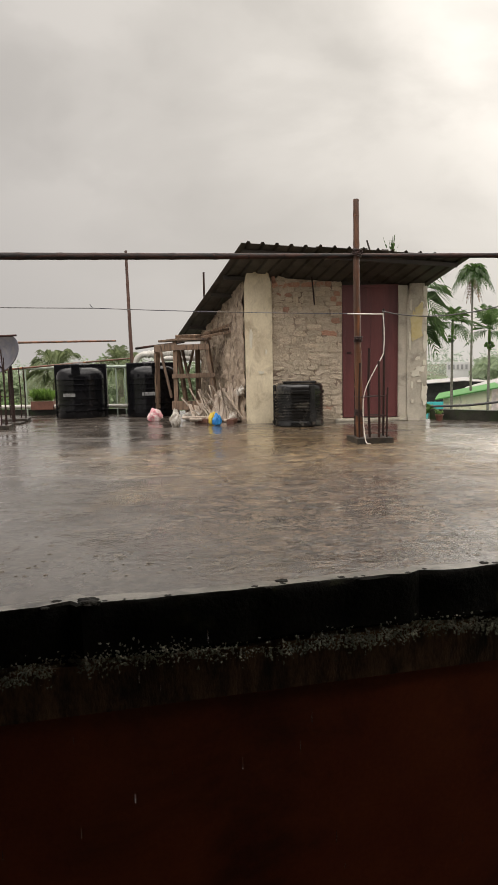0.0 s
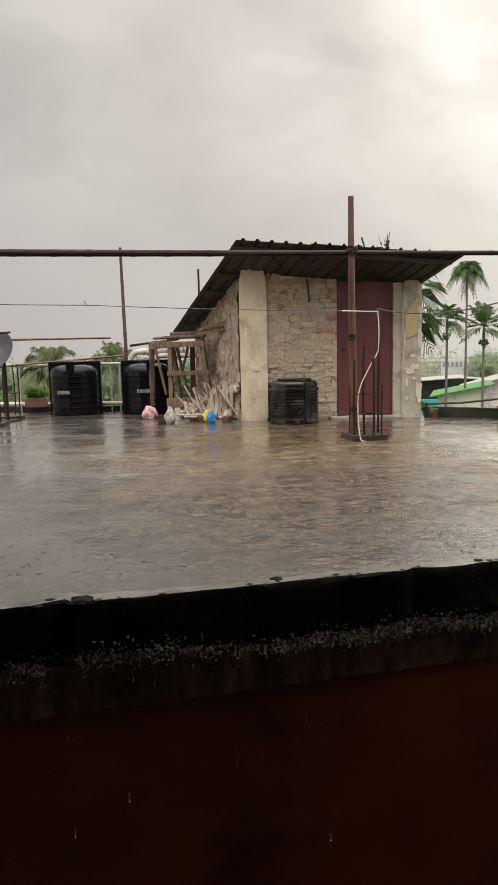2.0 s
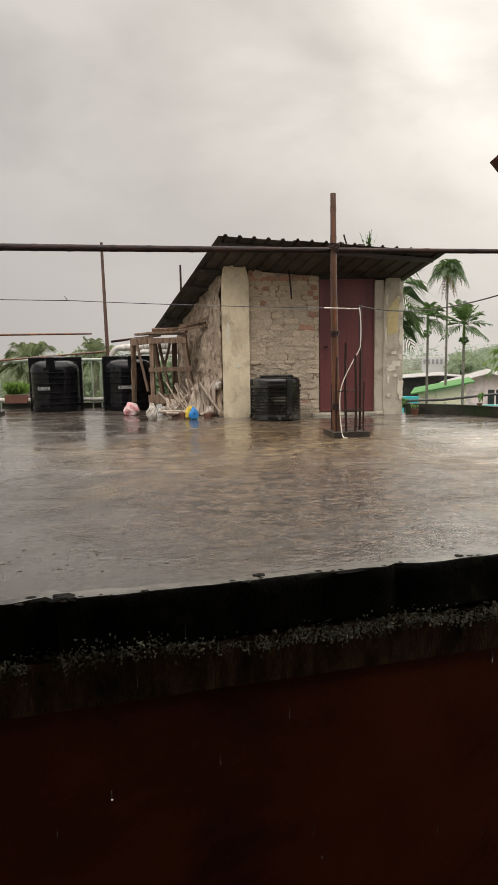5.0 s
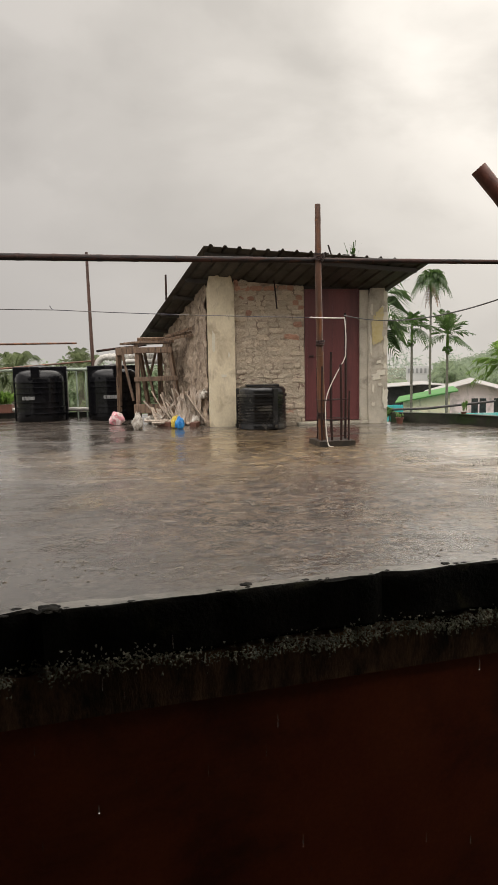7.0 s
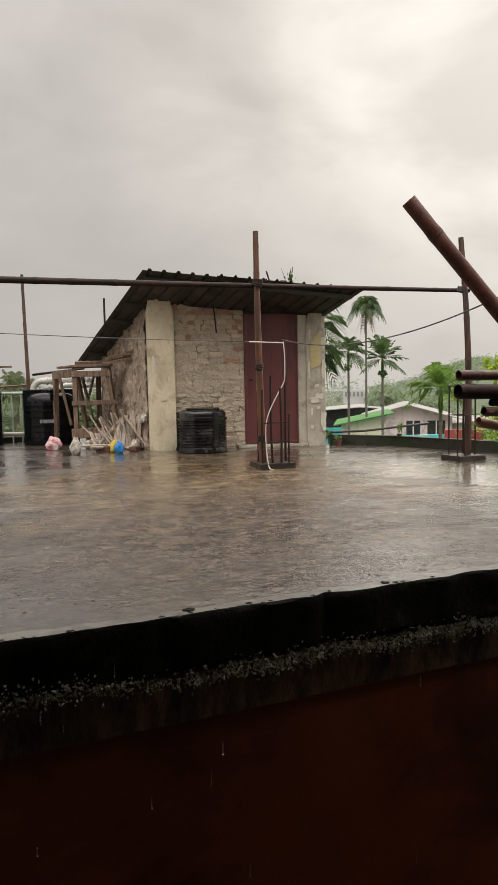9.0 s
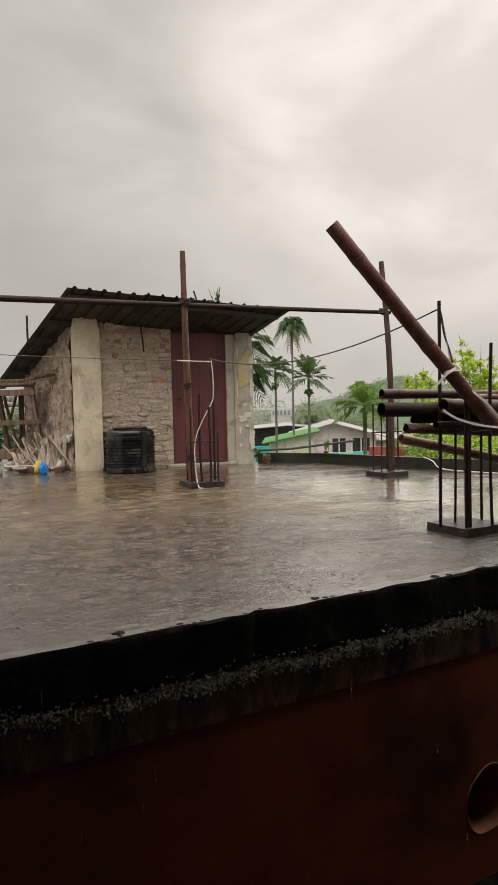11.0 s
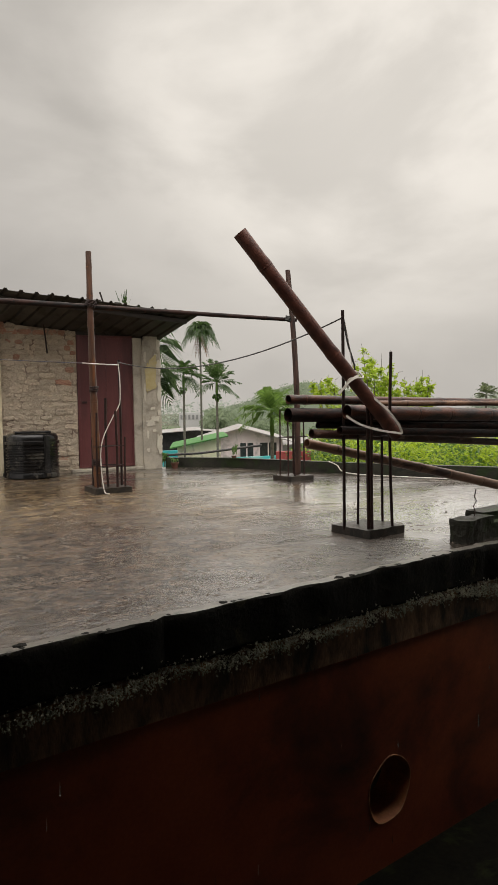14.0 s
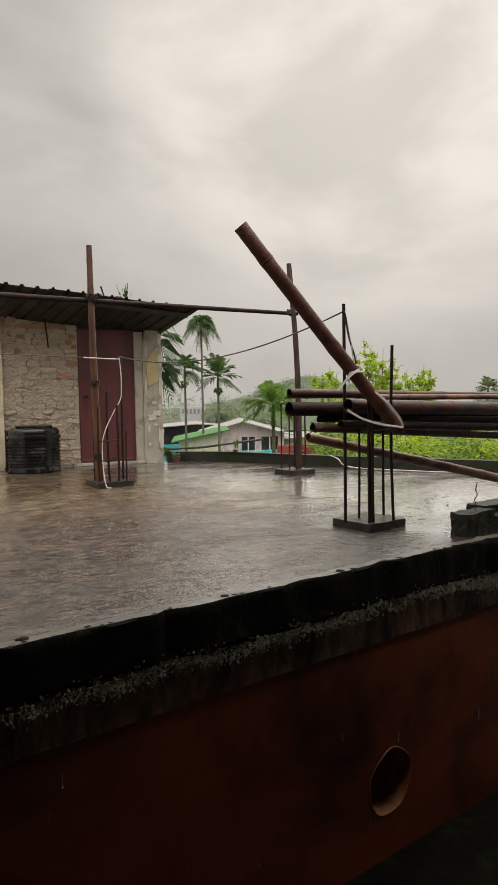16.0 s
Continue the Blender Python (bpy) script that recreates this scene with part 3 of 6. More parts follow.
def kerb(name, pts, w, h, material, label):
    bm = bmesh.new()
    left, right = [], []
    for i, p in enumerate(pts):
        p = Vector(p)
        d = (Vector(pts[min(i + 1, len(pts) - 1)]) - Vector(pts[max(i - 1, 0)])).normalized()
        nrm = Vector((-d.y, d.x))
        left.append(p + nrm * w), right.append(p)
    prism(bm, [tuple(v) for v in left] + [tuple(v) for v in right[::-1]], -0.24, h)
    bmesh.ops.bevel(bm, geom=list(bm.edges), offset=0.012, segments=2, affect="EDGES")
    return tagged(part(name, bm, material), label, "kerb", kind="structure")


kerb("parapet_east", [(7.2, 4.05), (5.76, 6.20), (4.62, 7.75), (3.62, 9.48), (2.78, 10.08)], -0.12, 0.155, M_MOSS, "low dark mossy cement kerb round the roof")
kerb("parapet_north", [(-1.45, 12.52), (-2.6, 12.72), (-6.5, 13.4)], -0.12, 0.10, M_MOSS, "low dark cement rim round the roof")

# ---- the stair house ----
SIDE = Vector((-0.3355, 0.942, 0.0))               # the way its side walls run
YF = 10.0                                          # the face of its front wall


def roof_z(x, y):
    return 2.551 - 0.0842 * x - 0.315 * (y - 9.1)


def piece_mesh(name, w, h, d, seed, material):
    """A rough brick with broken edges: front at y = 0, going back d."""
    rnd = random.Random(seed)
    bm = bmesh.new()
    n = 10
    ring = []
    for k in range(n):
        a = 2 * math.pi * (k + 0.5 + rnd.uniform(-0.22, 0.22)) / n
        c, s = math.cos(a), math.sin(a)
        k2 = 1.0 / max(abs(c), abs(s)) ** 0.93
        ring.append((c * k2 * w / 2 * rnd.uniform(0.86, 1.06), s * k2 * h / 2 * rnd.uniform(0.80, 1.10)))
    back = [bm.verts.new((u, d, v)) for u, v in ring]
    edge = [bm.verts.new((u, 0.22 + rnd.uniform(-0.10, 0.10), v)) for u, v in ring]
    face = [bm.verts.new((u * rnd.uniform(0.90, 0.97), -0.04 + rnd.uniform(-0.14, 0.14), v * rnd.uniform(0.80, 0.95))) for u, v in ring]
    for a, b in ((back, edge), (edge, face)):
        for k in range(n):
            bm.faces.new((a[k], a[(k + 1) % n], b[(k + 1) % n], b[k]))
    mid = bm.verts.new((rnd.uniform(-0.2, 0.2) * w, -0.06 + rnd.uniform(-0.14, 0.14), rnd.uniform(-0.2, 0.2) * h))
    for k in range(n):
        bm.faces.new((face[k], face[(k + 1) % n], mid))
    bmesh.ops.recalc_face_normals(bm, faces=bm.faces)
    me = bpy.data.meshes.new(name)
    bm.to_mesh(me)
    bm.free()
    me.materials.append(material)
    return me


def lay_bricks(parent, origin, along, length, top, name, rnd, skip=None):
    """Courses of rough bricks on a wall face; top(u) gives the height of the wall at u."""
    out = Vector((along.y, -along.x, 0))
    m0 = Matrix(((along.x, -out.x, 0, origin.x), (along.y, -out.y, 0, origin.y), (0, 0, 1, 0), (0, 0, 0, 1)))
    meshes = [piece_mesh(name, 1, 1, 0.5, 40 + k, M_STONE) for k in range(14)]
    reds = [piece_mesh(name, 1, 1, 0.5, 70 + k, M_BRICK) for k in range(4)]
    z = 0.03
    row = 0
    while z < 2.3:
        h = rnd.uniform(0.060, 0.105)
        u = -rnd.uniform(0.0, 0.14)
        while u < length:
            w = rnd.uniform(0.07, 0.25)
            a, b = max(u, 0.0), min(u + w, length)
            if b - a > 0.05 and z + h < top((a + b) / 2) + 0.01 and not (skip and skip((a + b) / 2, z)):
                near_top = top((a + b) / 2) - z - h < 0.10
                quoin = u + w > length - 0.12 and z > 1.5
                red = rnd.random() < (0.75 if near_top else 0.4 if quoin else 0.025)
                ob = new(name, rnd.choice(reds if red else meshes))
                ob.parent = parent
                ob.matrix_basis = m0 @ pose((a + b) / 2, rnd.uniform(-0.012, 0.010), z + h / 2, 0, rnd.uniform(-8, 8), 0) @ Matrix.Diagonal(((b - a) * 1.02, 0.075, h * rnd.uniform(0.94, 1.18), 1))
            u += w
        z += h * 0.97
        row += 1


def build_stair_house():
    house = empty("stair_house", "small rooftop stair house of mortar-smeared brick with a sloping tin roof", "stair house", (0, 0, 0))
    # columns
    def column(x0, x1, y0, y1, z1, seed, material):
        bm = bmesh.new()
        rows = []
        for k in range(13):
            f = k / 12
            z = z1 * f
            sh = 0.0 if f < 0.93 else 0.04 * ((f - 0.93) / 0.07)
            j = [0.007 * noise.noise(Vector((seed, i * 3.3, z * 2.2))) for i in range(8)]
            rows.append([bm.verts.new((x0 + sh + j[0], y0 + j[1], z)), bm.verts.new((x1 - sh + j[2], y0 + j[3], z)), bm.verts.new((x1 - sh + j[4], y1, z)), bm.verts.new((x0 + sh + j[6], y1, z))])
        for a, b in zip(rows, rows[1:]):
            for i in range(4):
                bm.faces.new((a[i], a[(i + 1) % 4], b[(i + 1) % 4], b[i]))
        bm.faces.new(rows[0]), bm.faces.new(rows[-1])
        ed = [e for e in bm.edges if abs(e.verts[0].co.z - e.verts[1].co.z) > 0.02]
        bmesh.ops.bevel(bm, geom=ed, offset=0.02, segments=3, affect="EDGES")
        return part("column", bm, material, house, "weather-stained plastered concrete column", smooth=True)
    left = column(-0.07, 0.345, YF - 0.03, YF + 0.28, roof_z(0.1, YF) + 0.03, 1, M_PILLAR)
    right = column(2.40, 2.70, YF - 0.03, YF + 0.28, roof_z(2.55, YF) + 0.02, 5, M_PILLAR_BARE)
    # flaking limewash and a yellow patch on the right column
    rnd = random.Random(12)

    def soft(v):
        return math.copysign(abs(v) ** 0.6, v)

    def edge(k, n, seed):
        a = 2 * math.pi * k / n
        return 0.85 + 0.45 * noise.noise(Vector((1.3 * math.cos(a), 1.3 * math.sin(a), seed * 1.7))) + 0.35 * noise.noise(Vector((4 * math.cos(a), 4 * math.sin(a), seed)))

    def flake(parent, name, material, cx, cz, w, h, y, seed):
        bm = bmesh.new()
        n = 40
        o = [bm.verts.new((cx + w / 2 * soft(math.cos(2 * math.pi * k / n)) * edge(k, n, seed), y, cz + h / 2 * soft(math.sin(2 * math.pi * k / n)) * edge(k, n, seed + 0.3))) for k in range(n)]
        i = [bm.verts.new((v.co.x, y + 0.012, v.co.z)) for v in o]
        bm.faces.new(o)
        for k in range(n):
            bm.faces.new((o[k], o[(k + 1) % n], i[(k + 1) % n], i[k]))
        part(name, bm, material, parent)
    yf = YF - 0.046
    flake(right, "yellow_patch", M_YELLOW, 2.54, 1.46, 0.22, 0.62, yf, 2)
    for cx, cz, w, h in ((2.665, 1.95, 0.07, 0.22), (2.67, 1.62, 0.08, 0.20), (2.67, 1.22, 0.07, 0.35), (2.60, 0.78, 0.16, 0.10), (2.52, 0.72, 0.16, 0.09), (2.66, 0.42, 0.10, 0.34), (2.56, 0.95, 0.08, 0.06), (2.66, 0.88, 0.06, 0.10), (2.48, 0.30, 0.05, 0.06), (2.45, 1.75, 0.05, 0.16), (2.44, 1.2, 0.03, 0.3), (2.62, 1.78, 0.05, 0.06), (2.47, 0.55, 0.04, 0.12), (2.58, 0.60, 0.06, 0.05)):
        flake(right, "limewash_flake", M_PLASTER_PEEL, cx, cz, w, h, yf + 0.003 * rnd.random(), int(cx * 100 + cz * 10))
    for cx, cz, w, h in ((0.17, 0.78, 0.10, 0.05), (0.02, 1.3, 0.05, 0.3), (0.25, 1.1, 0.03, 0.08)):
        flake(left, "limewash_flake", M_PLASTER_PEEL, cx, cz, w, h, yf + 0.002, int(cx * 50 + cz * 10))
    # wall bodies
    def wall_body(name, pts_xy, thick, label):
        bm = bmesh.new()
        (xa, ya), (xb, yb) = pts_xy
        d = Vector((xb - xa, yb - ya)).normalized()
        nrm = Vector((d.y, -d.x)) * -thick
        lo = [(xa, ya), (xb, yb), (xb + nrm.x, yb + nrm.y), (xa + nrm.x, ya + nrm.y)]
        a = [bm.verts.new((x, y, 0)) for x, y in lo]
        b = [bm.verts.new((x, y, roof_z(x, y) - 0.01)) for x, y in lo]
        bm.faces.new(a[::-1]), bm.faces.new(b)
        for i in range(4):
            bm.faces.new((a[i], a[(i + 1) % 4], b[(i + 1) % 4], b[i]))
        return part(name, bm, M_MORTAR, house, label)
    front = wall_body("front_wall", ((0.34, YF + 0.05), (1.42, YF + 0.05)), 0.16, "rough brick wall smeared with grey mortar")
    p = Vector((-0.045, 10.2, 0))
    q = p + SIDE * 2.62
    side = wall_body("side_wall", ((q.x, q.y), (p.x, p.y)), 0.16, "rough mortar-smeared side wall with vertical streaks")
    e0 = Vector((2.66, 10.27, 0))
    e1 = e0 + SIDE * 2.62
    wall_body("side_wall", ((e0.x - 0.16, e0.y), (e1.x - 0.16, e1.y)), 0.16, "rough brick side wall")
    wall_body("back_wall", ((e1.x, e1.y), (q.x, q.y)), 0.16, "rough brick back wall")
    rnd = random.Random(3)
    lay_bricks(front, Vector((0.35, YF + 0.045, 0)), Vector((1, 0, 0)), 1.07, lambda u: roof_z(0.35 + u, YF) - 0.0, "brick", rnd)
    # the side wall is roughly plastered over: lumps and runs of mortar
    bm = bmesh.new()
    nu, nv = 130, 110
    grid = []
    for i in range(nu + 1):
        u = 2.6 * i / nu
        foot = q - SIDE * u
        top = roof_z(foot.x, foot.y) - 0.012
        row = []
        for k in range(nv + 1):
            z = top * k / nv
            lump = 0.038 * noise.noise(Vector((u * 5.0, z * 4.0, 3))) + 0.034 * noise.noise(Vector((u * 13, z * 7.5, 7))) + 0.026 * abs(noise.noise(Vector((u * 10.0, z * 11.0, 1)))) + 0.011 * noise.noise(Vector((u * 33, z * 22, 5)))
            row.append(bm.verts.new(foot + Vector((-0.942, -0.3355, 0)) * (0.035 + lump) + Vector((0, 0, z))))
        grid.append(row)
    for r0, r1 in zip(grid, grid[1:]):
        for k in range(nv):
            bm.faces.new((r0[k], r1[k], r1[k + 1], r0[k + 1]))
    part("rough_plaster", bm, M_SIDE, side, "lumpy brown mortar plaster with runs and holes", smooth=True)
    # door frame, sill, jamb pier
    bm = bmesh.new()
    box(bm, (2.27, YF + 0.0, 0.0), (2.41, YF + 0.2, roof_z(2.34, YF) - 0.02), bevel=0.012)
    part("jamb_pier", bm, M_PILLAR_BARE, house, "grey plastered door pier with chipped edge")
    bm = bmesh.new()
    box(bm, (1.30, YF - 0.06, 0.0), (2.40, YF + 0.2, 0.045), bevel=0.01)
    part("sill", bm, M_PILLAR_BARE, house, "worn cement door sill")
    bm = bmesh.new()
    box(bm, (1.40, YF + 0.06, 2.06), (2.42, YF + 0.20, 2.13))
    part("lintel", bm, M_RAFTER, house)
    # door: a steel sheet with pressed vertical folds on a frame
    bm = bmesh.new()
    box(bm, (1.425, YF + 0.05, 0.055), (2.285, YF + 0.075, 2.075), bevel=0.006)
    door = part("door", bm, M_DOOR, house, "closed maroon painted sheet-steel door")
    for x0, x1, z0, z1 in ((1.43, 1.465, 0.06, 2.07), (2.245, 2.28, 0.06, 2.07), (1.467, 2.243, 2.03, 2.07), (1.467, 2.243, 0.06, 0.10)):
        bm = bmesh.new()
        box(bm, (x0, YF + 0.036, z0), (x1, YF + 0.0505, z1), bevel=0.004)
        part("frame_bar", bm, M_DOOR, door)
    for x in (1.66, 1.86, 2.06):
        bm = bmesh.new()
        box(bm, (x - 0.005, YF + 0.047, 0.105), (x + 0.008, YF + 0.0505, 2.025), bevel=0.003)
        part("pressed_fold", bm, M_DOOR, door)
    bm = bmesh.new()
    box(bm, (1.49, YF + 0.028, 1.04), (1.56, YF + 0.0495, 1.07), bevel=0.004)
    part("bolt", bm, M_REBAR, door, "rusty sliding bolt")
    # tin roof in three lapped sheets, ribs running down the slope
    rnd = random.Random(8)
    x_left, x_right = -0.085, 3.062
    length = 3.95
    pitch = 0.196
    total = x_right - x_left
    for k in range(3):
        a, b = x_left + total * k / 3 - (0.03 if k else 0), x_left + total * (k + 1) / 3
        bm = bmesh.new()
        prof = []
        x = a
        while x < b - 1e-6:
            ph = ((x - x_left) / pitch) % 1.0
            prof.append((x, 0.028 if 0.40 < ph < 0.60 else 0.0))
            x += pitch / 12
        prof.append((b, 0.0))
        rows_t, rows_b = [], []
        lip = 0.02 * (k % 2)
        for i in range(9):
            s = -lip + (length + lip) * i / 8
            sag = 0.012 * noise.noise(Vector((k * 3.0, s, 1.0)))
            t_row, b_row = [], []
            for x, h in prof:
                px, py = x + SIDE.x * s, 9.1 + SIDE.y * s
                z = roof_z(px, py) + h + sag + 0.006 * k
                t_row.append(bm.verts.new((px, py, z + 0.005))), b_row.append(bm.verts.new((px, py, z)))
            rows_t.append(t_row), rows_b.append(b_row)
        for rows in (rows_t, rows_b):
            for r0, r1 in zip(rows, rows[1:]):
                for i in range(len(prof) - 1):
                    bm.faces.new((r0[i], r0[i + 1], r1[i + 1], r1[i]))
        for r in (0, -1):
            for i in range(len(prof) - 1):
                bm.faces.new((rows_t[r][i], rows_t[r][i + 1], rows_b[r][i + 1], rows_b[r][i]))
        for c in (0, -1):
            for i in range(8):
                bm.faces.new((rows_t[i][c], rows_t[i + 1][c], rows_b[i + 1][c], rows_b[i][c]))
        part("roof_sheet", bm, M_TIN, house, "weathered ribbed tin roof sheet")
    # purlins along the front, rafters down the slope
    for s in (0.18, 1.07, 1.75, 2.55, 3.35, 3.85):
        bm = bmesh.new()
        a = Vector((x_left + 0.06, 9.1, 0)) + SIDE * s
        b = Vector((x_right - 0.08, 9.1, 0)) + SIDE * s
        a.z, b.z = roof_z(a.x, a.y) - 0.03, roof_z(b.x, b.y) - 0.03
        beam(bm, a, b, 0.05, 0.06)
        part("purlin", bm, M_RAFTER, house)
    for x in (0.12, 1.42, 2.56):
        bm = bmesh.new()
        a = Vector((x + 0.02, 10.14, 0))
        b = a + SIDE * 2.4
        a.z, b.z = roof_z(a.x, a.y) - 0.085, roof_z(b.x, b.y) - 0.085
        beam(bm, a, b, 0.06, 0.06)
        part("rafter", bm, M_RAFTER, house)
    bm = bmesh.new()
    box(bm, (2.50, YF - 0.05, 2.10), (2.56, YF + 0.0, 2.30), bevel=0.006)
    part("wood_block", bm, M_TIMBER, house)
    # an iron bar hanging on the wall
    bm = bmesh.new()
    tube(bm, [(0.955, YF - 0.02, 2.20), (0.975, YF - 0.03, 2.0), (0.995, YF - 0.02, 1.78)], 0.012, 8)
    part("iron_bar", bm, M_REBAR, house, "rusty bar hanging on the wall")
    return house


build_stair_house()


# ---- starter bars and bamboo frame ----
def rebar_mesh(p, q, r, seed=0):
    """A ribbed steel bar, slightly bent."""
    rnd = random.Random(seed)
    p, q = Vector(p), Vector(q)
    n = 10
    b = Vector((rnd.uniform(-1, 1), rnd.uniform(-1, 1), 0)) * 0.012
    bm = bmesh.new()
    tube(bm, [p + (q - p) * i / n + b * math.sin(math.pi * i / n) for i in range(n + 1)], r, 8)
    return bm


def column_stub(label, at, turn, size, height, rods, ties=()):
    """A concrete pad with rebar standing out of it. rods: (x, y, top) on the pad."""
    ob = empty("column_stub", label, "column stub", at, turn, "unfinished columns on the roof")
    bm = bmesh.new()
    box(bm, (-size / 2, -size / 2, -0.004), (size / 2, size / 2, height))
    bmesh.ops.subdivide_edges(bm, edges=bm.edges, cuts=7, use_grid_fill=True)
    for v in bm.verts:
        p = v.co * 13 + Vector(at)
        v.co += Vector((noise.noise(p), noise.noise(p + Vector((5, 5, 0))), noise.noise(p + Vector((0, 9, 3))) if v.co.z > 0.01 else 0)) * (0.009 if min(size / 2 - abs(v.co.x), size / 2 - abs(v.co.y)) > 0.02 else 0.0045)
    part("pad", bm, M_PAD, ob, "rough wet concrete pad")
    for k, (x, y, top, r) in enumerate(rods):
        part("rebar", rebar_mesh((x, y, height - 0.02), (x + 0.008 * math.sin(k * 5), y, top), r, k), M_REBAR, ob)
    for z, pts in ties:
        bm = bmesh.new()
        ring = [Vector((x, y, z + 0.008 * math.sin(i * 2.0))) for i, (x, y) in enumerate(pts)]
        tube(bm, ring + ring[:1], 0.006, 6)
        part("stirrup", bm, M_REBAR, ob)
    return ob


def square(h):
    return [(-h, -h), (h, -h), (h, h), (-h, h)]


column_stub("low concrete pad with rusty starter bars beside a bamboo post", (1.355, 7.40, 0), 8, 0.42, 0.06,
            [(0.17, 0.02, 1.50, 0.014), (-0.03, -0.10, 1.06, 0.014), (0.07, -0.12, 0.92, 0.014), (-0.15, -0.10, 0.9, 0.011), (0.16, -0.13, 0.62, 0.010), (-0.14, 0.1, 0.9, 0.011)],
            [(0.52, square(0.145)), (0.30, square(0.14))])
column_stub("low concrete pad with rusty starter bars beside a leaning bamboo post", (3.73, 7.42, 0), 12, 0.37, 0.06,
            [(-0.13, -0.06, 0.92, 0.010), (-0.05, -0.10, 0.80, 0.009), (0.14, -0.05, 0.92, 0.010), (0.10, 0.12, 0.9, 0.010), (-0.12, 0.12, 0.9, 0.010)],
            [(0.55, square(0.13))])


def on_pad(x, y):
    """From the roof's plan to the tall stub's own axes."""
    c, s = math.cos(radians(15)), math.sin(radians(15))
    return (c * (x - 2.592) + s * (y - 3.975), -s * (x - 2.592) + c * (y - 3.975))


STUB = column_stub("low concrete pad with tall rusty rebar under a stack of bamboo", (2.592, 3.975, 0), 15, 0.37, 0.058,
            [(*on_pad(2.40, 3.985), 1.60, 0.012), (*on_pad(2.70, 3.825), 1.30, 0.011), (*on_pad(2.50, 3.825), 0.98, 0.012), (*on_pad(2.525, 3.82), 0.98, 0.012), (*on_pad(2.53, 4.01), 0.78, 0.009), (*on_pad(2.765, 4.04), 0.78, 0.010)],
            [(0.70, square(0.12))])

bamboo("bamboo_post", "tall brown bamboo post standing on a concrete pad", (1.245, 7.42, 0.055), (1.212, 7.44, 2.70), 0.046, 0.032, M_BAMBOO, 3, 0.012, gap=0.42)
bamboo("bamboo_post", "bent brown bamboo post standing on a concrete pad", (3.79, 7.42, 0.065), (3.685, 7.42, 2.66), 0.043, 0.031, M_BAMBOO_POST, 5, -0.05, gap=0.40)
bamboo("bamboo_rail", "long dark bamboo rail lashed between upright posts", (-4.6, 7.40, 2.215), (3.82, 7.46, 2.045), 0.047, 0.024, M_BAMBOO_DARK, 7, -0.03, gap=0.5)


def lashing(p, r, axis, turns=4):
    """Wire wound round a joint."""
    bm = bmesh.new()
    pts = []
    axis = Vector(axis).normalized()
    u = axis.cross(Vector((0.2, 0.9, 0.3))).normalized()
    w = axis.cross(u)
    for k in range(turns * 10 + 1):
        a = k * 2 * math.pi / 10
        pts.append(Vector(p) + (u * math.cos(a) + w * math.sin(a)) * r * 1.0 + axis * (0.013 * (k / 10 - turns / 2) + 0.008 * noise.noise(Vector((k * 0.23, p[0], p[2])))))
    tube(bm, pts, 0.0062, 6)
    return bm


tagged(part("wire_lashing", lashing((1.220, 7.43, 2.12), 0.056, (0.3, 0, 1), 6), M_REBAR), "dark wire lashing round bamboo joint", "lashing")
tagged(part("wire_lashing", lashing((1.230, 7.43, 1.17), 0.046, (0.1, 0, 1), 5), M_REBAR), "dark wire lashing round bamboo post", "lashing")
tagged(part("wire_lashing", lashing((1.241, 7.42, 0.34), 0.052, (0.1, 0, 1), 6), M_REBAR), "dark wire lashing at the foot of a post", "lashing")
tagged(part("wire_lashing", lashing((3.71, 7.43, 2.05), 0.055, (0.3, 0, 1), 5), M_WIRE), "black wire lashing round bamboo joint", "lashing")

# ---- stacked bamboo on the tall stub ----
RUN = Vector((0.985, 0.17, 0.0)).normalized()


def culm(x, y, z, length, r0, r1, seed, material=M_BAMBOO_DARK, dz=0.0, label="dark wet bamboo pole in a stack across rebar"):
    p = Vector((x, y, z))
    q = p + RUN * length + Vector((0, 0, dz))
    ob = bamboo("stacked_bamboo", label, p, q, r0, r1, material, seed, random.Random(seed).uniform(-0.02, 0.02), gap=0.46)
    ob["group"] = "stack of bamboo poles"


culm(2.00, 4.06, 0.974, 4.2, 0.035, 0.020, 21, M_BAMBOO_STACK, -0.05)
culm(1.96, 3.985, 0.866, 4.0, 0.050, 0.042, 22, M_BAMBOO_DARK, -0.08)
culm(2.38, 3.905, 0.880, 3.7, 0.052, 0.055, 30, M_BAMBOO_STACK, -0.11)
culm(2.60, 4.035, 0.940, 3.6, 0.022, 0.022, 23, M_BAMBOO_TAN, -0.03)
culm(2.22, 4.04, 0.790, 3.9, 0.024, 0.038, 24, M_BAMBOO_DARK, -0.12)
culm(2.33, 3.92, 0.752, 3.9, 0.030, 0.027, 25, M_BAMBOO_DARK, -0.16)
culm(2.35, 4.14, 0.835, 3.9, 0.040, 0.034, 26, M_BAMBOO_DARK, -0.10)
culm(2.45, 4.12, 0.735, 3.8, 0.040, 0.034, 28, M_BAMBOO_DARK, -0.14)
culm(2.135, 3.975, 0.735, 3.9, 0.032, 0.028, 29, M_BAMBOO_MOTTLED, -0.27)
bamboo("leaning_bamboo", "thick reddish-brown bamboo tied slanting to a stack", (2.705, 3.77, 0.715), (1.57, 3.86, 2.035), 0.049, 0.047, M_BAMBOO_RED, 31, 0.012, gap=0.8)
bamboo("slanting_bamboo", "light brown bamboo pole sloping down behind the rebar", (2.27, 4.30, 0.648), (5.0, 4.71, 0.047), 0.036, 0.045, M_BAMBOO_TAN, 33, 0.02, gap=0.42)

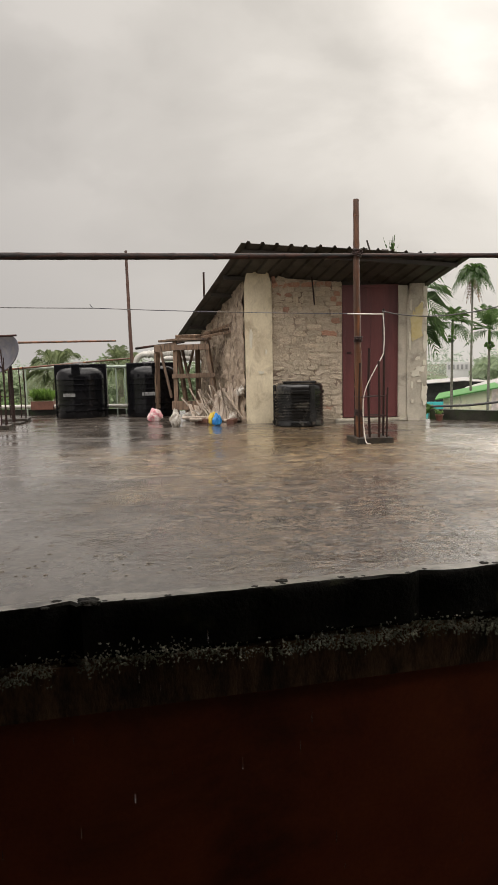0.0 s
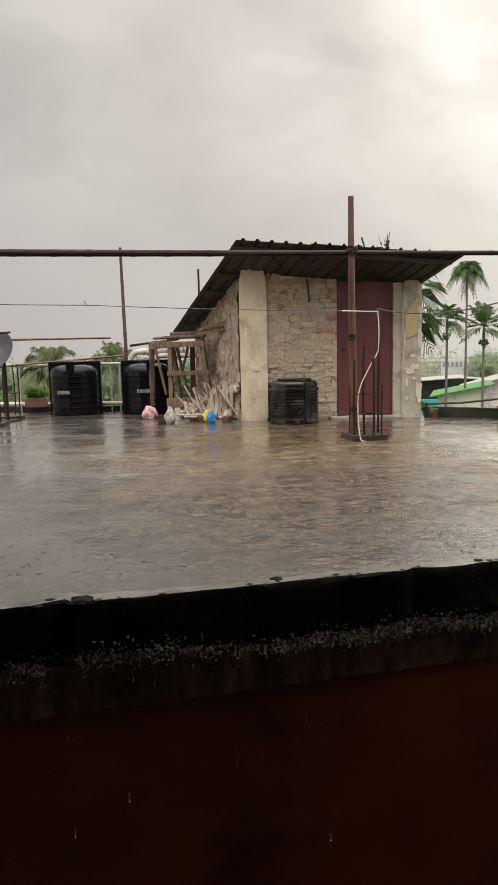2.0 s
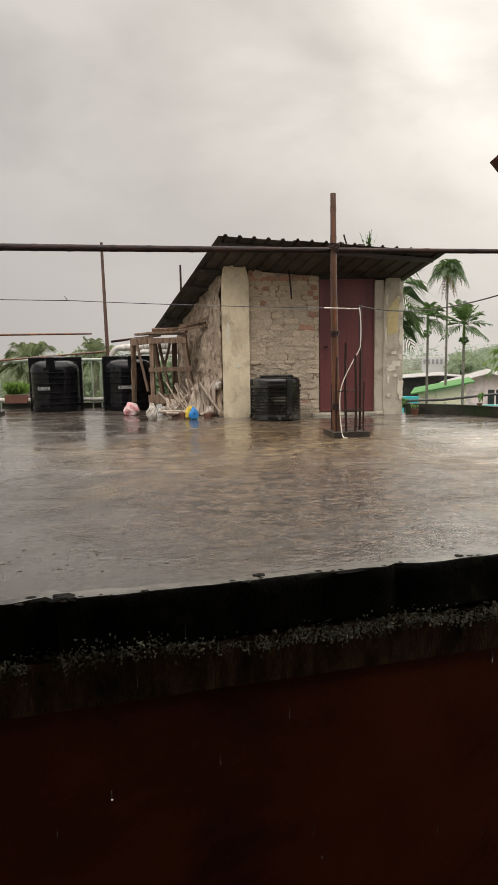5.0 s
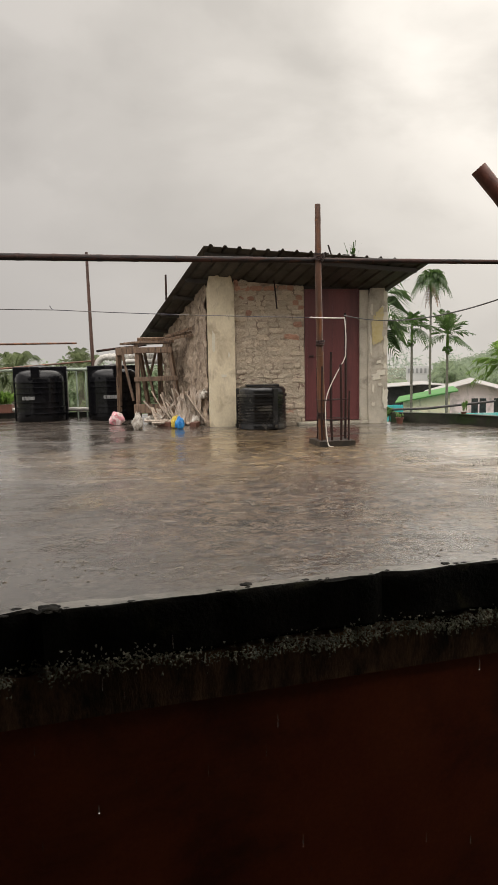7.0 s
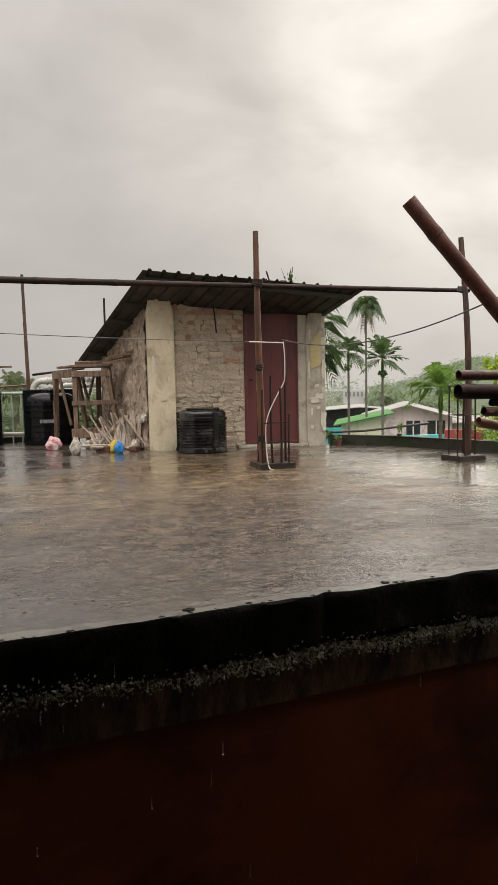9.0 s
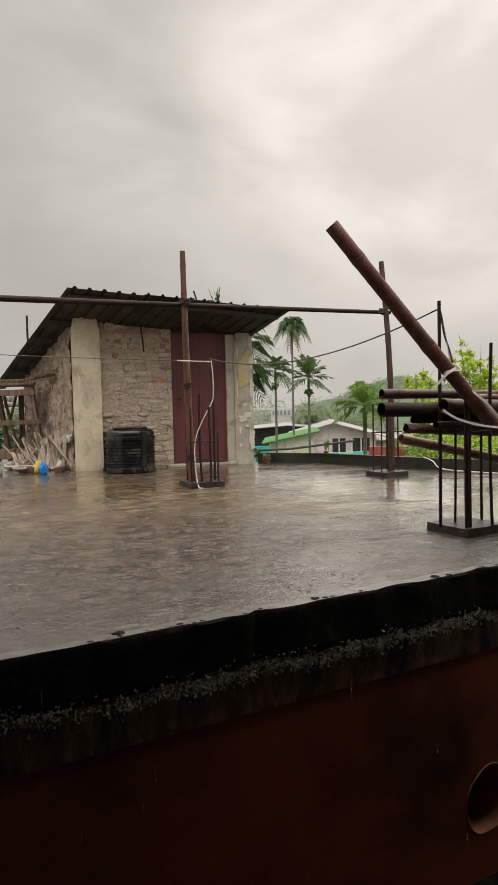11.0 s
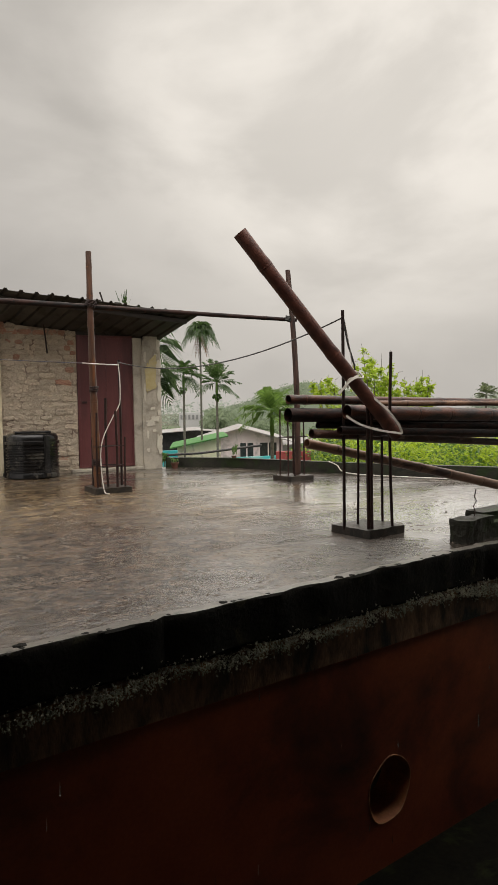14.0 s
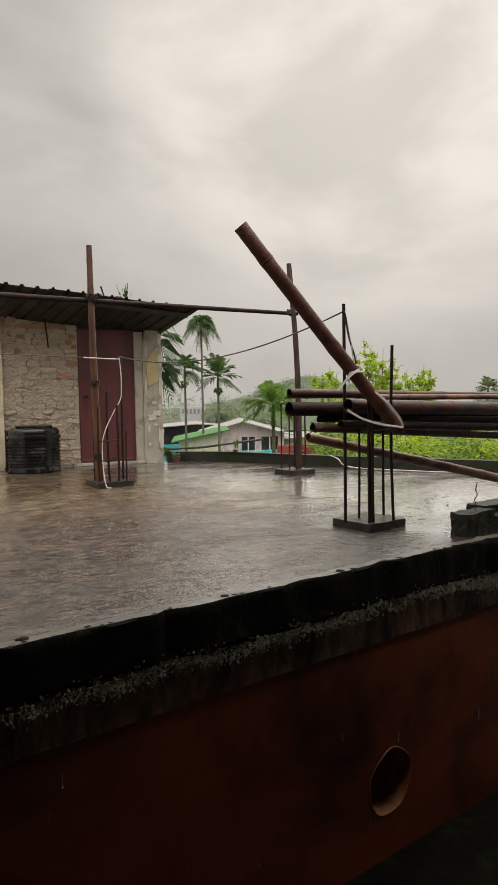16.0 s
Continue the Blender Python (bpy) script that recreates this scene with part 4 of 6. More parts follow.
# ---- water tanks ----
M_TANK_TEXT = mat("white_printed_mark", (0.17, 0.17, 0.17), (0.28, 0.28, 0.27), (0.4, 0.6), 20, 90, 0.1, 0.001)


def build_tank():
    tank = empty("water_tank", "black ribbed plastic rooftop water tank, wet with rain", "water tank", (-3.18, 12.22, 0), 0, "water tanks")
    r = 0.455
    prof = [(r * 0.97, 0.0), (r, 0.02)]
    for z in (0.145, 0.25, 0.35, 0.51, 0.61, 0.705):
        prof += [(r, z - 0.016), (r + 0.016, z - 0.008), (r + 0.016, z + 0.004), (r, z + 0.010)]
    prof += [(r, 0.775), (r - 0.008, 0.80), (r * 0.955, 0.845), (r * 0.87, 0.89), (r * 0.72, 0.918), (r * 0.45, 0.93)]
    bm = bmesh.new()
    lathe(bm, prof, 56)
    body = part("body", bm, M_TANK, tank, smooth=True)
    for k in range(4):
        bm = bmesh.new()
        m = Matrix.Rotation(radians(90 * k + 3), 4, "Z")
        box(bm, (-0.075, -r - 0.026, 0.0 if k % 2 else 0.785), (0.075, -r + (0.32 if k % 2 else 0.24), 0.985), m, 0.015)
        part("moulded_strap", bm, M_TANK, tank)
    bm = bmesh.new()
    lathe(bm, [(0.20, 0.92), (0.215, 0.93), (0.215, 0.975), (0.19, 0.995), (0.06, 1.005), (0.05, 1.015), (0.02, 1.02)], 32)
    part("lid", bm, M_TANK, tank, "black screw lid", smooth=True)
    # the maker's mark: plain pale bars
    for i, (x, w) in enumerate(((-0.205, 0.035), (-0.165, 0.02), (-0.138, 0.035), (-0.098, 0.03), (-0.062, 0.035), (-0.022, 0.035))):
        bm = bmesh.new()
        a = math.asin(x / r)
        m = Matrix.Rotation(a, 4, "Z")
        box(bm, (-w / 2, -r - 0.030, 0.395), (w / 2, -r + 0.004, 0.455), m)
        part("printed_bar", bm, M_TANK_TEXT, body)
    return tank


TANK = build_tank()
copy_thing(TANK, pose(-1.83, 12.16, 0, 0, 0, 14))


def build_keg():
    """A short black tank stump in front of the brick wall."""
    keg = empty("tank_stump", "short black ribbed plastic tank standing against the brick wall", "water tank", (0.712, 9.60, 0), 0)
    r = 0.352
    prof = [(r * 0.98, 0.0), (r + 0.012, 0.012), (r + 0.012, 0.05)]
    for k in range(8):
        z = 0.085 + k * 0.046
        prof += [(r, z), (r + 0.014, z + 0.010), (r + 0.014, z + 0.024), (r, z + 0.034)]
    prof += [(r, 0.465), (r + 0.020, 0.475), (r + 0.020, 0.515), (r, 0.525), (r + 0.004, 0.57), (r - 0.02, 0.61), (r * 0.86, 0.625)]
    bm = bmesh.new()
    lathe(bm, prof, 56)
    part("body", bm, M_KEG, keg, smooth=True)
    for a in (28, 150, 270):
        bm = bmesh.new()
        m = Matrix.Rotation(radians(a), 4, "Z")
        box(bm, (-0.045, -r - 0.030, 0.012), (0.045, -r + 0.05, 0.60), m, 0.014)
        strap = part("moulded_strap", bm, M_KEG, keg)
        bm = bmesh.new()
        box(bm, (-0.025, -r - 0.045, 0.03), (0.025, -r - 0.03, 0.075), m, 0.006)
        part("lug", bm, M_PAD, strap)
    bm = bmesh.new()
    box(bm, (-0.24, -0.22, 0.62), (0.24, 0.22, 0.655), None, 0.012)
    part("lid", bm, M_KEG, keg, "flat black lid")
    return keg


build_keg()


# ---- trestle, timber and rubbish beside the stair house ----
def build_trestle():
    tr = empty("trestle", "weathered wooden scaffold trestle with a plank deck and rungs", "trestle", (-1.2, 11.4, 0), 0)
    o = Vector((-1.2, 11.4, 0))

    def bar(name, p, q, w, h):
        bm = bmesh.new()
        beam(bm, Vector(p) - o, Vector(q) - o, w * 1.0, h * 1.15, 0.0, 0.005)
        part(name, bm, M_TIMBER, tr)
    bar("leg", (-1.29, 11.22, 0), (-1.285, 11.22, 1.33), 0.085, 0.06)
    bar("leg", (-0.56, 11.16, 0), (-0.74, 11.22, 1.33), 0.10, 0.06)
    bar("leg", (-1.70, 11.75, 0), (-1.66, 11.70, 1.27), 0.085, 0.055)
    bar("leg", (-0.97, 12.0, 0), (-0.95, 11.9, 1.30), 0.09, 0.06)
    bar("leg", (-1.16, 11.95, 0), (-1.30, 11.75, 1.27), 0.07, 0.05)
    bar("brace", (-1.39, 11.40, 0.36), (-1.58, 11.42, 1.28), 0.055, 0.035)
    bar("brace", (-1.03, 11.7, 0.3), (-1.22, 11.75, 1.22), 0.07, 0.03)
    bar("brace", (-1.12, 11.72, 0.8), (-1.00, 11.78, 1.26), 0.05, 0.03)
    bar("rung", (-1.34, 11.17, 1.225), (-0.69, 11.17, 1.225), 0.035, 0.085)
    bar("rung", (-1.34, 11.17, 0.735), (-0.60, 11.15, 0.745), 0.03, 0.065)
    bar("rung", (-1.36, 11.16, 0.235), (-0.56, 11.12, 0.235), 0.03, 0.135)
    bar("rung", (-1.70, 11.66, 1.22), (-1.30, 11.28, 1.24), 0.03, 0.11)
    for k in range(4):
        y = 11.22 + k * 0.17
        bar("deck_plank", (-1.36 - 0.09 * k, y, 1.355), (-0.70 - 0.04 * k, y, 1.36), 0.16, 0.03)
    return tr


build_trestle()


def slat(name, label, category, p, q, w, h, material=None, group=""):
    bm = bmesh.new()
    beam(bm, p, q, w, h, 0.3, 0.004)
    return tagged(part(name, bm, material or M_TIMBER), label, category, group)


slat("board", "thin weathered board lying on the trestle deck", "board", (-1.28, 11.3, 1.392), (-0.66, 11.4, 1.40), 0.03, 0.10)
for k, (p, q) in enumerate((((-0.82, 11.25, 1.39), (-0.22, 10.78, 1.47)), ((-0.80, 11.32, 1.43), (-0.25, 10.86, 1.52)), ((-0.78, 11.2, 1.45), (-0.20, 10.74, 1.60)))):
    slat("stick", "grey weathered stick laid from trestle to wall", "stick", p, q, 0.045 - 0.006 * k, 0.04, group="sticks on the trestle")
M_SCRAP = mat("pale_split_wood", (0.24, 0.18, 0.135), (0.60, 0.51, 0.42), (0.5, 0.75), 6, 50, 0.6, 0.004, stretch=(5, 5, 0.8), vary=0.5)
rnd = random.Random(17)
for k in range(60):
    x = -1.0 + 0.95 * ((k + rnd.random()) / 60) ** 0.6
    y = 10.42 + rnd.uniform(0, 0.28) - 0.25 * (x + 0.5)
    lean = rnd.uniform(-0.42, 0.42)
    top = Vector((min(x + lean, -0.04 - 0.36 * max(0.0, y - 10.2)), y + rnd.uniform(0.05, 0.2), rnd.uniform(0.18, 0.50) + 0.22 * (x + 1.0)))
    slat("wood_scrap", "pale split wood offcut leaning in a heap by the wall", "wood scrap", (x, y, 0.01), top, rnd.uniform(0.03, 0.10), rnd.uniform(0.012, 0.028), M_SCRAP, "heap of offcuts")
for k in range(6):
    x = -1.15 + rnd.uniform(0, 0.85)
    y = 10.25 + rnd.uniform(0, 0.2)
    slat("wood_scrap", "wet offcut lying flat on the floor", "wood scrap", (x, y, 0.025 + 0.012 * k), (x + rnd.uniform(0.2, 0.4), y + rnd.uniform(-0.1, 0.1), 0.03 + 0.012 * k), 0.05, 0.025, M_SCRAP, "heap of offcuts")


def crumple(name, label, category, at, size, material, seed):
    """A crumpled bag: a noisy lump, flat beneath, pinched at its top."""
    bm = bmesh.new()
    bmesh.ops.create_icosphere(bm, subdivisions=4, radius=1.0)
    for v in bm.verts:
        n = v.co.normalized()
        k = 1.0 + 0.38 * noise.noise(n * 1.6 + Vector((seed, 0, 0))) + 0.22 * noise.noise(n * 4.2 + Vector((0, seed, 0))) + 0.10 * abs(noise.noise(n * 10 + Vector((seed, seed, 0))))
        p = n * k
        if p.z > 0.4:
            p.x *= 1.0 - 0.5 * (p.z - 0.4)
            p.y *= 1.0 - 0.5 * (p.z - 0.4)
        v.co = Vector((p.x * size[0] / 2, p.y * size[1] / 2, max(0.0, (p.z + 0.75) * size[2] / 1.9)))
    ob = part(name, bm, material, smooth=True)
    ob.location = at
    return tagged(ob, label, category)


def bag_mat(name, a, b, stripe=None):
    return mat(name, a, b, (0.25, 0.45), 9, 60, 0.4, 0.006, stain=stripe, stain_scale=14, stain_edge=(0.46, 0.52))


M_PINK = bag_mat("pink_plastic_film", (0.58, 0.16, 0.20), (0.68, 0.36, 0.38), (0.66, 0.52, 0.50))
M_WHITE_BAG = bag_mat("dirty_white_plastic_film", (0.48, 0.45, 0.40), (0.66, 0.62, 0.56), (0.34, 0.30, 0.25))
M_BLUE = bag_mat("blue_printed_film", (0.02, 0.17, 0.50), (0.05, 0.30, 0.62))
M_YELLOW_BAG = bag_mat("yellow_printed_film", (0.60, 0.42, 0.04), (0.70, 0.55, 0.12))
crumple("plastic_bag", "crumpled pink and white plastic bag on the wet floor", "plastic bag", (-1.60, 10.75, 0), (0.22, 0.17, 0.24), M_PINK, 2.0)
crumple("plastic_bag", "crumpled dirty white plastic bag on the wet floor", "plastic bag", (-1.155, 9.85, 0), (0.14, 0.12, 0.27), M_WHITE_BAG, 5.0)
crumple("plastic_sack", "slumped dirty white sack under the trestle", "sack", (-0.98, 10.8, 0), (0.30, 0.20, 0.17), M_WHITE_BAG, 7.3)
crumple("plastic_bag", "crumpled white bag among wood offcuts", "plastic bag", (-0.30, 10.30, 0.0), (0.14, 0.12, 0.18), M_WHITE_BAG, 9.1)
crumple("plastic_bag", "pale crumpled bag on top of the offcuts", "plastic bag", (-0.14, 10.35, 0.42), (0.14, 0.14, 0.16), M_WHITE_BAG, 3.7)
crumple("snack_packet", "crumpled blue printed packet on the wet floor", "packet", (-0.525, 9.82, 0), (0.125, 0.10, 0.19), M_BLUE, 4.2)
crumple("snack_packet", "crumpled yellow printed packet on the wet floor", "packet", (-0.59, 9.96, 0), (0.13, 0.10, 0.20), M_YELLOW_BAG, 6.6)
M_TERRACOTTA_WET = mat("soaked_brick", (0.10, 0.042, 0.028), (0.19, 0.088, 0.060), (0.4, 0.7), 12, 70, 0.8, 0.008, vary=0.4)
for k, (x, y, a) in enumerate(((-0.78, 10.28, -25), (-0.30, 10.12, 75))):
    bm = bmesh.new()
    box(bm, (-0.115, -0.055, 0), (0.115, 0.055, 0.07), None, 0.008)
    ob = part("loose_brick", bm, M_TERRACOTTA_WET)
    ob.matrix_basis = pose(x, y, 0.0, 0, 0, a)
    tagged(ob, "loose broken red brick on the wet floor", "brick", "loose bricks")

# ---- far left of the roof: rails, pipes, dish, stubs ----
M_DISH = mat("grey_dish_enamel", (0.050, 0.048, 0.060), (0.085, 0.082, 0.098), (0.35, 0.55), 4, 50, 0.1, 0.002, stain=(0.14, 0.12, 0.10))
M_GREENISH = mat("pale_green_painted_pipe", (0.24, 0.29, 0.23), (0.38, 0.43, 0.36), (0.35, 0.55), 5, 50, 0.1, 0.002)
bamboo("bamboo_pole", "thin bamboo pole standing behind the tanks", (-2.285, 12.72, 0.0), (-2.33, 12.72, 3.12), 0.042, 0.026, M_BAMBOO_POST, 41, 0.01)
bamboo("bamboo_pole", "thin pale bamboo rail at the roof rim", (-5.6, 12.75, 1.43), (-2.60, 12.75, 1.425), 0.026, 0.018, M_BAMBOO, 42, 0.01)
bamboo("bamboo_pole", "thin upright bamboo carrying the rim rail", (-5.55, 12.79, 0.0), (-5.55, 12.79, 1.6), 0.025, 0.02, M_BAMBOO, 47, 0.0)
bamboo("bamboo_pole", "thin sloping bamboo rail at the roof rim", (-5.0, 12.85, 0.90), (-2.20, 12.80, 1.09), 0.022, 0.016, M_BAMBOO, 43, 0.01)
bamboo("bamboo_pole", "thin bamboo rail behind the trestle", (-2.25, 12.9, 1.27), (-1.25, 12.5, 1.36), 0.024, 0.018, M_BAMBOO_DARK, 44, 0.01)
bamboo("bamboo_pole", "thin dark stick standing behind the tin roof", (-0.885, 13.1, 0.0), (-0.88, 13.1, 2.74), 0.026, 0.020, M_BAMBOO_DARK, 45, 0.0)
bamboo("bamboo_pole", "short dark stick jutting past the dish", (-4.6, 10.4, 1.43), (-3.70, 10.4, 1.45), 0.022, 0.016, M_BAMBOO_DARK, 46, 0.0)


def rail_fence():
    fence = empty("pipe_railing", "pale green painted pipe railing along the roof rim", "railing", (-4.0, 13.0, 0))
    for x in (-5.6, -4.5, -3.6, -2.62, -2.44):
        bm = bmesh.new()
        y = 12.92 - (x + 4.0) * 0.17
        tube(bm, [(x + 4.0, y - 13.0, -0.0), (x + 4.0, y - 13.0, 0.93)], 0.015, 12)
        part("post", bm, M_GREENISH, fence)
    for z in (0.935, 0.17):
        bm = bmesh.new()
        tube(bm, [(-2.2, 12.92 + 2.2 * 0.17 - 13.0, z), (2.2, 12.92 - 2.2 * 0.17 - 13.0, z - 0.01)], 0.03 if z > 0.5 else 0.038, 12)
        part("rail", bm, M_GREENISH if z > 0.5 else M_PIPE, fence)


rail_fence()


def ribbed_pipe():
    bm = bmesh.new()
    pts, rad = [], []
    for k in range(9):
        a = radians(90 * k / 8)
        pts.append((-2.05 - 0.20 * math.cos(a) , 12.75, 0.92 + 0.23 * math.sin(a))), rad.append(0.060)
    x = -2.0
    while x < -1.1:
        for dx, k in ((0.0, 0.060), (0.012, 0.075), (0.045, 0.075), (0.057, 0.060)):
            pts.append((x + dx, 12.75, 1.15)), rad.append(k)
        x += 0.085
    tube(bm, [(-2.25, 12.75, 0.0)] + pts, [0.060] + rad, 20)
    tagged(part("drain_pipe", bm, M_PIPE, smooth=True), "fat white ribbed plastic pipe with an elbow", "pipe")
    bm = bmesh.new()
    tube(bm, [(-1.75, 12.66, 0.0), (-1.75, 12.66, 0.95), (-1.70, 12.66, 1.03), (-1.62, 12.66, 1.06), (-1.0, 12.62, 1.05)], 0.05, 16)
    tagged(part("water_pipe", bm, M_PIPE, smooth=True), "white plastic water pipe behind the tank", "pipe")


ribbed_pipe()


def build_dish():
    dish = empty("satellite_dish", "grey satellite dish on a short post", "satellite dish", (-4.02, 10.75, 0))
    bm = bmesh.new()
    m = Matrix.Translation((0.0, 0.0, 1.14)) @ Euler((radians(66), 0, radians(-24))).to_matrix().to_4x4()
    prof = [(0.02, 0.0)] + [(0.04 + 0.29 * k / 10, 0.09 * (k / 10) ** 2) for k in range(11)] + [(0.335, 0.085)] + [(0.33 - 0.29 * k / 10, 0.085 * (1 - k / 10) ** 2 - 0.012) for k in range(11)]
    lathe(bm, prof, 40)
    bmesh.ops.transform(bm, matrix=m, verts=bm.verts)
    part("bowl", bm, M_DISH, dish, smooth=True)
    bm = bmesh.new()
    tube(bm, [(0.02, 0.12, 0), (0.02, 0.12, 0.95), (0.0, 0.03, 1.12)], 0.028, 12)
    part("post", bm, M_REBAR, dish)
    bm = bmesh.new()
    tube(bm, [(0.0, -0.04, 0.86), (-0.12, -0.38, 1.16)], 0.012, 8)
    arm = part("feed_arm", bm, M_REBAR, dish)
    bm = bmesh.new()
    tube(bm, [(-0.115, -0.37, 1.14), (-0.09, -0.30, 1.20)], [0.03, 0.022], 12)
    part("feed_horn", bm, M_PIPE, arm)
    bm = bmesh.new()
    box(bm, (-0.13, -0.02, 0), (0.17, 0.26, 0.03), None, 0.006)
    part("base_plate", bm, M_PAD, dish)


build_dish()
column_stub("low concrete pad with rusty starter bars near a dish", (-3.93, 9.98, 0), 10, 0.40, 0.06,
            [(0.07, -0.06, 1.38, 0.011), (-0.10, -0.08, 1.1, 0.011), (0.14, -0.10, 1.22, 0.010), (-0.02, 0.1, 1.0, 0.010), (0.12, 0.12, 1.1, 0.010)], [(0.5, square(0.12))])
column_stub("low concrete pad with short starter bars by the rim", (-4.12, 11.35, 0), 10, 0.42, 0.06,
            [(0.16, -0.06, 0.96, 0.011), (-0.06, -0.08, 0.9, 0.011), (0.06, 0.10, 0.95, 0.010), (-0.12, 0.1, 0.9, 0.010)], [(0.45, square(0.12))])

# ---- cables and cords ----
def hang(a, b, sag, n=24):
    a, b = Vector(a), Vector(b)
    return [a + (b - a) * i / n - Vector((0, 0, sag * 4 * (i / n) * (1 - i / n))) for i in range(n + 1)]


def cable(name, label, pts, r, material, category="cable"):
    bm = bmesh.new()
    tube(bm, rounded(pts), r, 6)
    return tagged(part(name, bm, material, smooth=True), label, category)


cable("cable", "thin grey cable strung across the roof", hang((-5.2, 7.38, 1.70), (-1.75, 7.38, 1.575), 0.01), 0.0045, M_PAD)
cable("cable", "pale thin cable strung to the starter bars", hang((-1.78, 7.37, 1.62), (-1.75, 7.37, 1.575), 0.0, 2) + hang((-1.75, 7.37, 1.575), (1.12, 7.38, 1.452), 0.012), 0.0045, M_DISH)
cable("conduit", "white plastic conduit tied to a starter bar", [(1.10, 7.37, 1.452), (1.30, 7.365, 1.442), (1.497, 7.36, 1.436)], 0.007, M_CORD, "conduit")
cable("cable", "thin cable sagging between starter bars", hang((1.49, 7.37, 1.47), (2.425, 4.02, 1.555), 0.19), 0.0055, M_WIRE)
cord = [(1.495, 7.35, 1.45), (1.505, 7.33, 1.25), (1.50, 7.32, 1.05), (1.485, 7.32, 0.975), (1.40, 7.30, 0.83), (1.31, 7.28, 0.66), (1.265, 7.26, 0.52), (1.255, 7.25, 0.35), (1.262, 7.22, 0.15), (1.275, 7.16, 0.02), (1.31, 7.08, 0.012)]
cable("cord", "white cord hanging down to the floor", cord, 0.0058, M_CORD, "cord")
# ties on the stacked bamboo
L0, L1 = Vector((2.705, 3.77, 0.715)), Vector((1.56, 3.86, 2.03))
LD = (L1 - L0).normalized()


def loop_round(p, axis, r, squash=1.0, n=20, rr=0.007):
    u = axis.cross(Vector((0, 1, 0))).normalized()
    w = axis.cross(u).normalized()
    bm = bmesh.new()
    tube(bm, [p + u * r * math.cos(2 * math.pi * k / n) + w * r * squash * math.sin(2 * math.pi * k / n) + axis * 0.03 * math.sin(4 * math.pi * k / n) for k in range(n + 1)], rr, 6)
    return bm


def tape(bm, pts, width):
    """A flat woven strap along pts, slightly twisted, with a real thickness."""
    rings = []
    for i, p in enumerate(pts):
        d = (pts[min(i + 1, len(pts) - 1)] - pts[max(i - 1, 0)]).normalized()
        a = 0.5 * math.sin(i * 0.21)
        face = Vector((-0.45 + 0.4 * math.sin(a), -0.85, 0.35 * math.cos(a)))
        u = d.cross(face).normalized()
        w = d.cross(u).normalized()
        h = width * (0.5 + 0.14 * noise.noise(Vector((i * 0.3, p.x * 5, 0))))
        rings.append([bm.verts.new(p + u * s * h + w * t * 0.002) for s, t in ((-1, -1), (1, -1), (1, 1), (-1, 1))])
    for a, b in zip(rings, rings[1:]):
        for k in range(4):
            bm.faces.new((a[k], a[(k + 1) % 4], b[(k + 1) % 4], b[k]))
    bm.faces.new(rings[0][::-1]), bm.faces.new(rings[-1])


tagged(part("rope_tie", loop_round(L0 + LD * 0.52, LD, 0.063), M_CORD), "white nylon rope tied round the slanting bamboo", "rope")
for pts in ([(2.345, 3.70, 1.125), (2.273, 3.70, 1.08), (2.203, 3.72, 1.00)],
            [(2.262, 3.72, 0.857), (2.31, 3.705, 0.822), (2.381, 3.70, 0.789), (2.52, 3.695, 0.752), (2.63, 3.69, 0.736), (2.683, 3.69, 0.73), (2.672, 3.69, 0.77), (2.646, 3.70, 0.817), (2.577, 3.72, 0.903), (2.477, 3.76, 0.996)]):
    bm = bmesh.new()
    tape(bm, rounded([Vector(p) for p in pts], 8), 0.015)
    tagged(part("rope_tie", bm, M_CORD, smooth=True), "loose loop of flat white nylon rope on the bamboo", "rope")
cable("cord", "thin white cord lying across the wet floor", [(4.50, 7.86, 0.17), (4.52, 7.66, 0.13), (4.60, 7.50, 0.03), (5.05, 6.85, 0.012), (5.68, 6.0, 0.012), (6.4, 5.0, 0.012)], 0.008, M_CORD, "cord")
cable("cable", "thin black wire drooping from a rebar top", [(2.43, 4.02, 1.54), (2.46, 4.02, 1.38), (2.52, 4.03, 1.22), (2.55, 4.04, 1.05)], 0.007, M_WIRE)
cable("cable", "pale wire beside the rebar", [(2.44, 4.02, 1.52), (2.48, 4.02, 1.32), (2.51, 4.02, 1.15)], 0.004, M_CORD)


def low_block():
    """A broken upstand at the slab edge."""
    ob = empty("upstand", "rough wet concrete upstand at the edge of the roof", "upstand", (2.93, 3.33, 0), math.degrees(math.atan(SLOPE)))
    for lo, hi in (((0, 0, -0.004), (0.30, 0.13, 0.155)), ((0.302, 0.06, -0.004), (2.2, 0.22, 0.17)), ((0.302, 0.0, -0.004), (2.2, 0.058, 0.11))):
        bm = bmesh.new()
        box(bm, lo, hi)
        bmesh.ops.subdivide_edges(bm, edges=bm.edges, cuts=9, use_grid_fill=True)
        for v in bm.verts:
            v.co += Vector((noise.noise(v.co * 31), noise.noise(v.co * 29 + Vector((3, 0, 0))), noise.noise(v.co * 27 + Vector((0, 4, 0))) if v.co.z > 0.03 else 0)) * 0.006 + Vector((noise.noise(v.co * 11), noise.noise(v.co * 11 + Vector((9, 0, 0))), noise.noise(v.co * 8 + Vector((0, 9, 0))) if v.co.z > 0.05 else 0)) * 0.010
        part("concrete_block", bm, M_MOSS, ob)
    bm = bmesh.new()
    tube(bm, [(0.20, 0.08, 0.15), (0.21, 0.08, 0.19), (0.19, 0.08, 0.225), (0.225, 0.08, 0.26), (0.20, 0.08, 0.29), (0.22, 0.08, 0.34)], 0.004, 6)
    part("tie_wire", bm, M_REBAR, ob)


low_block()

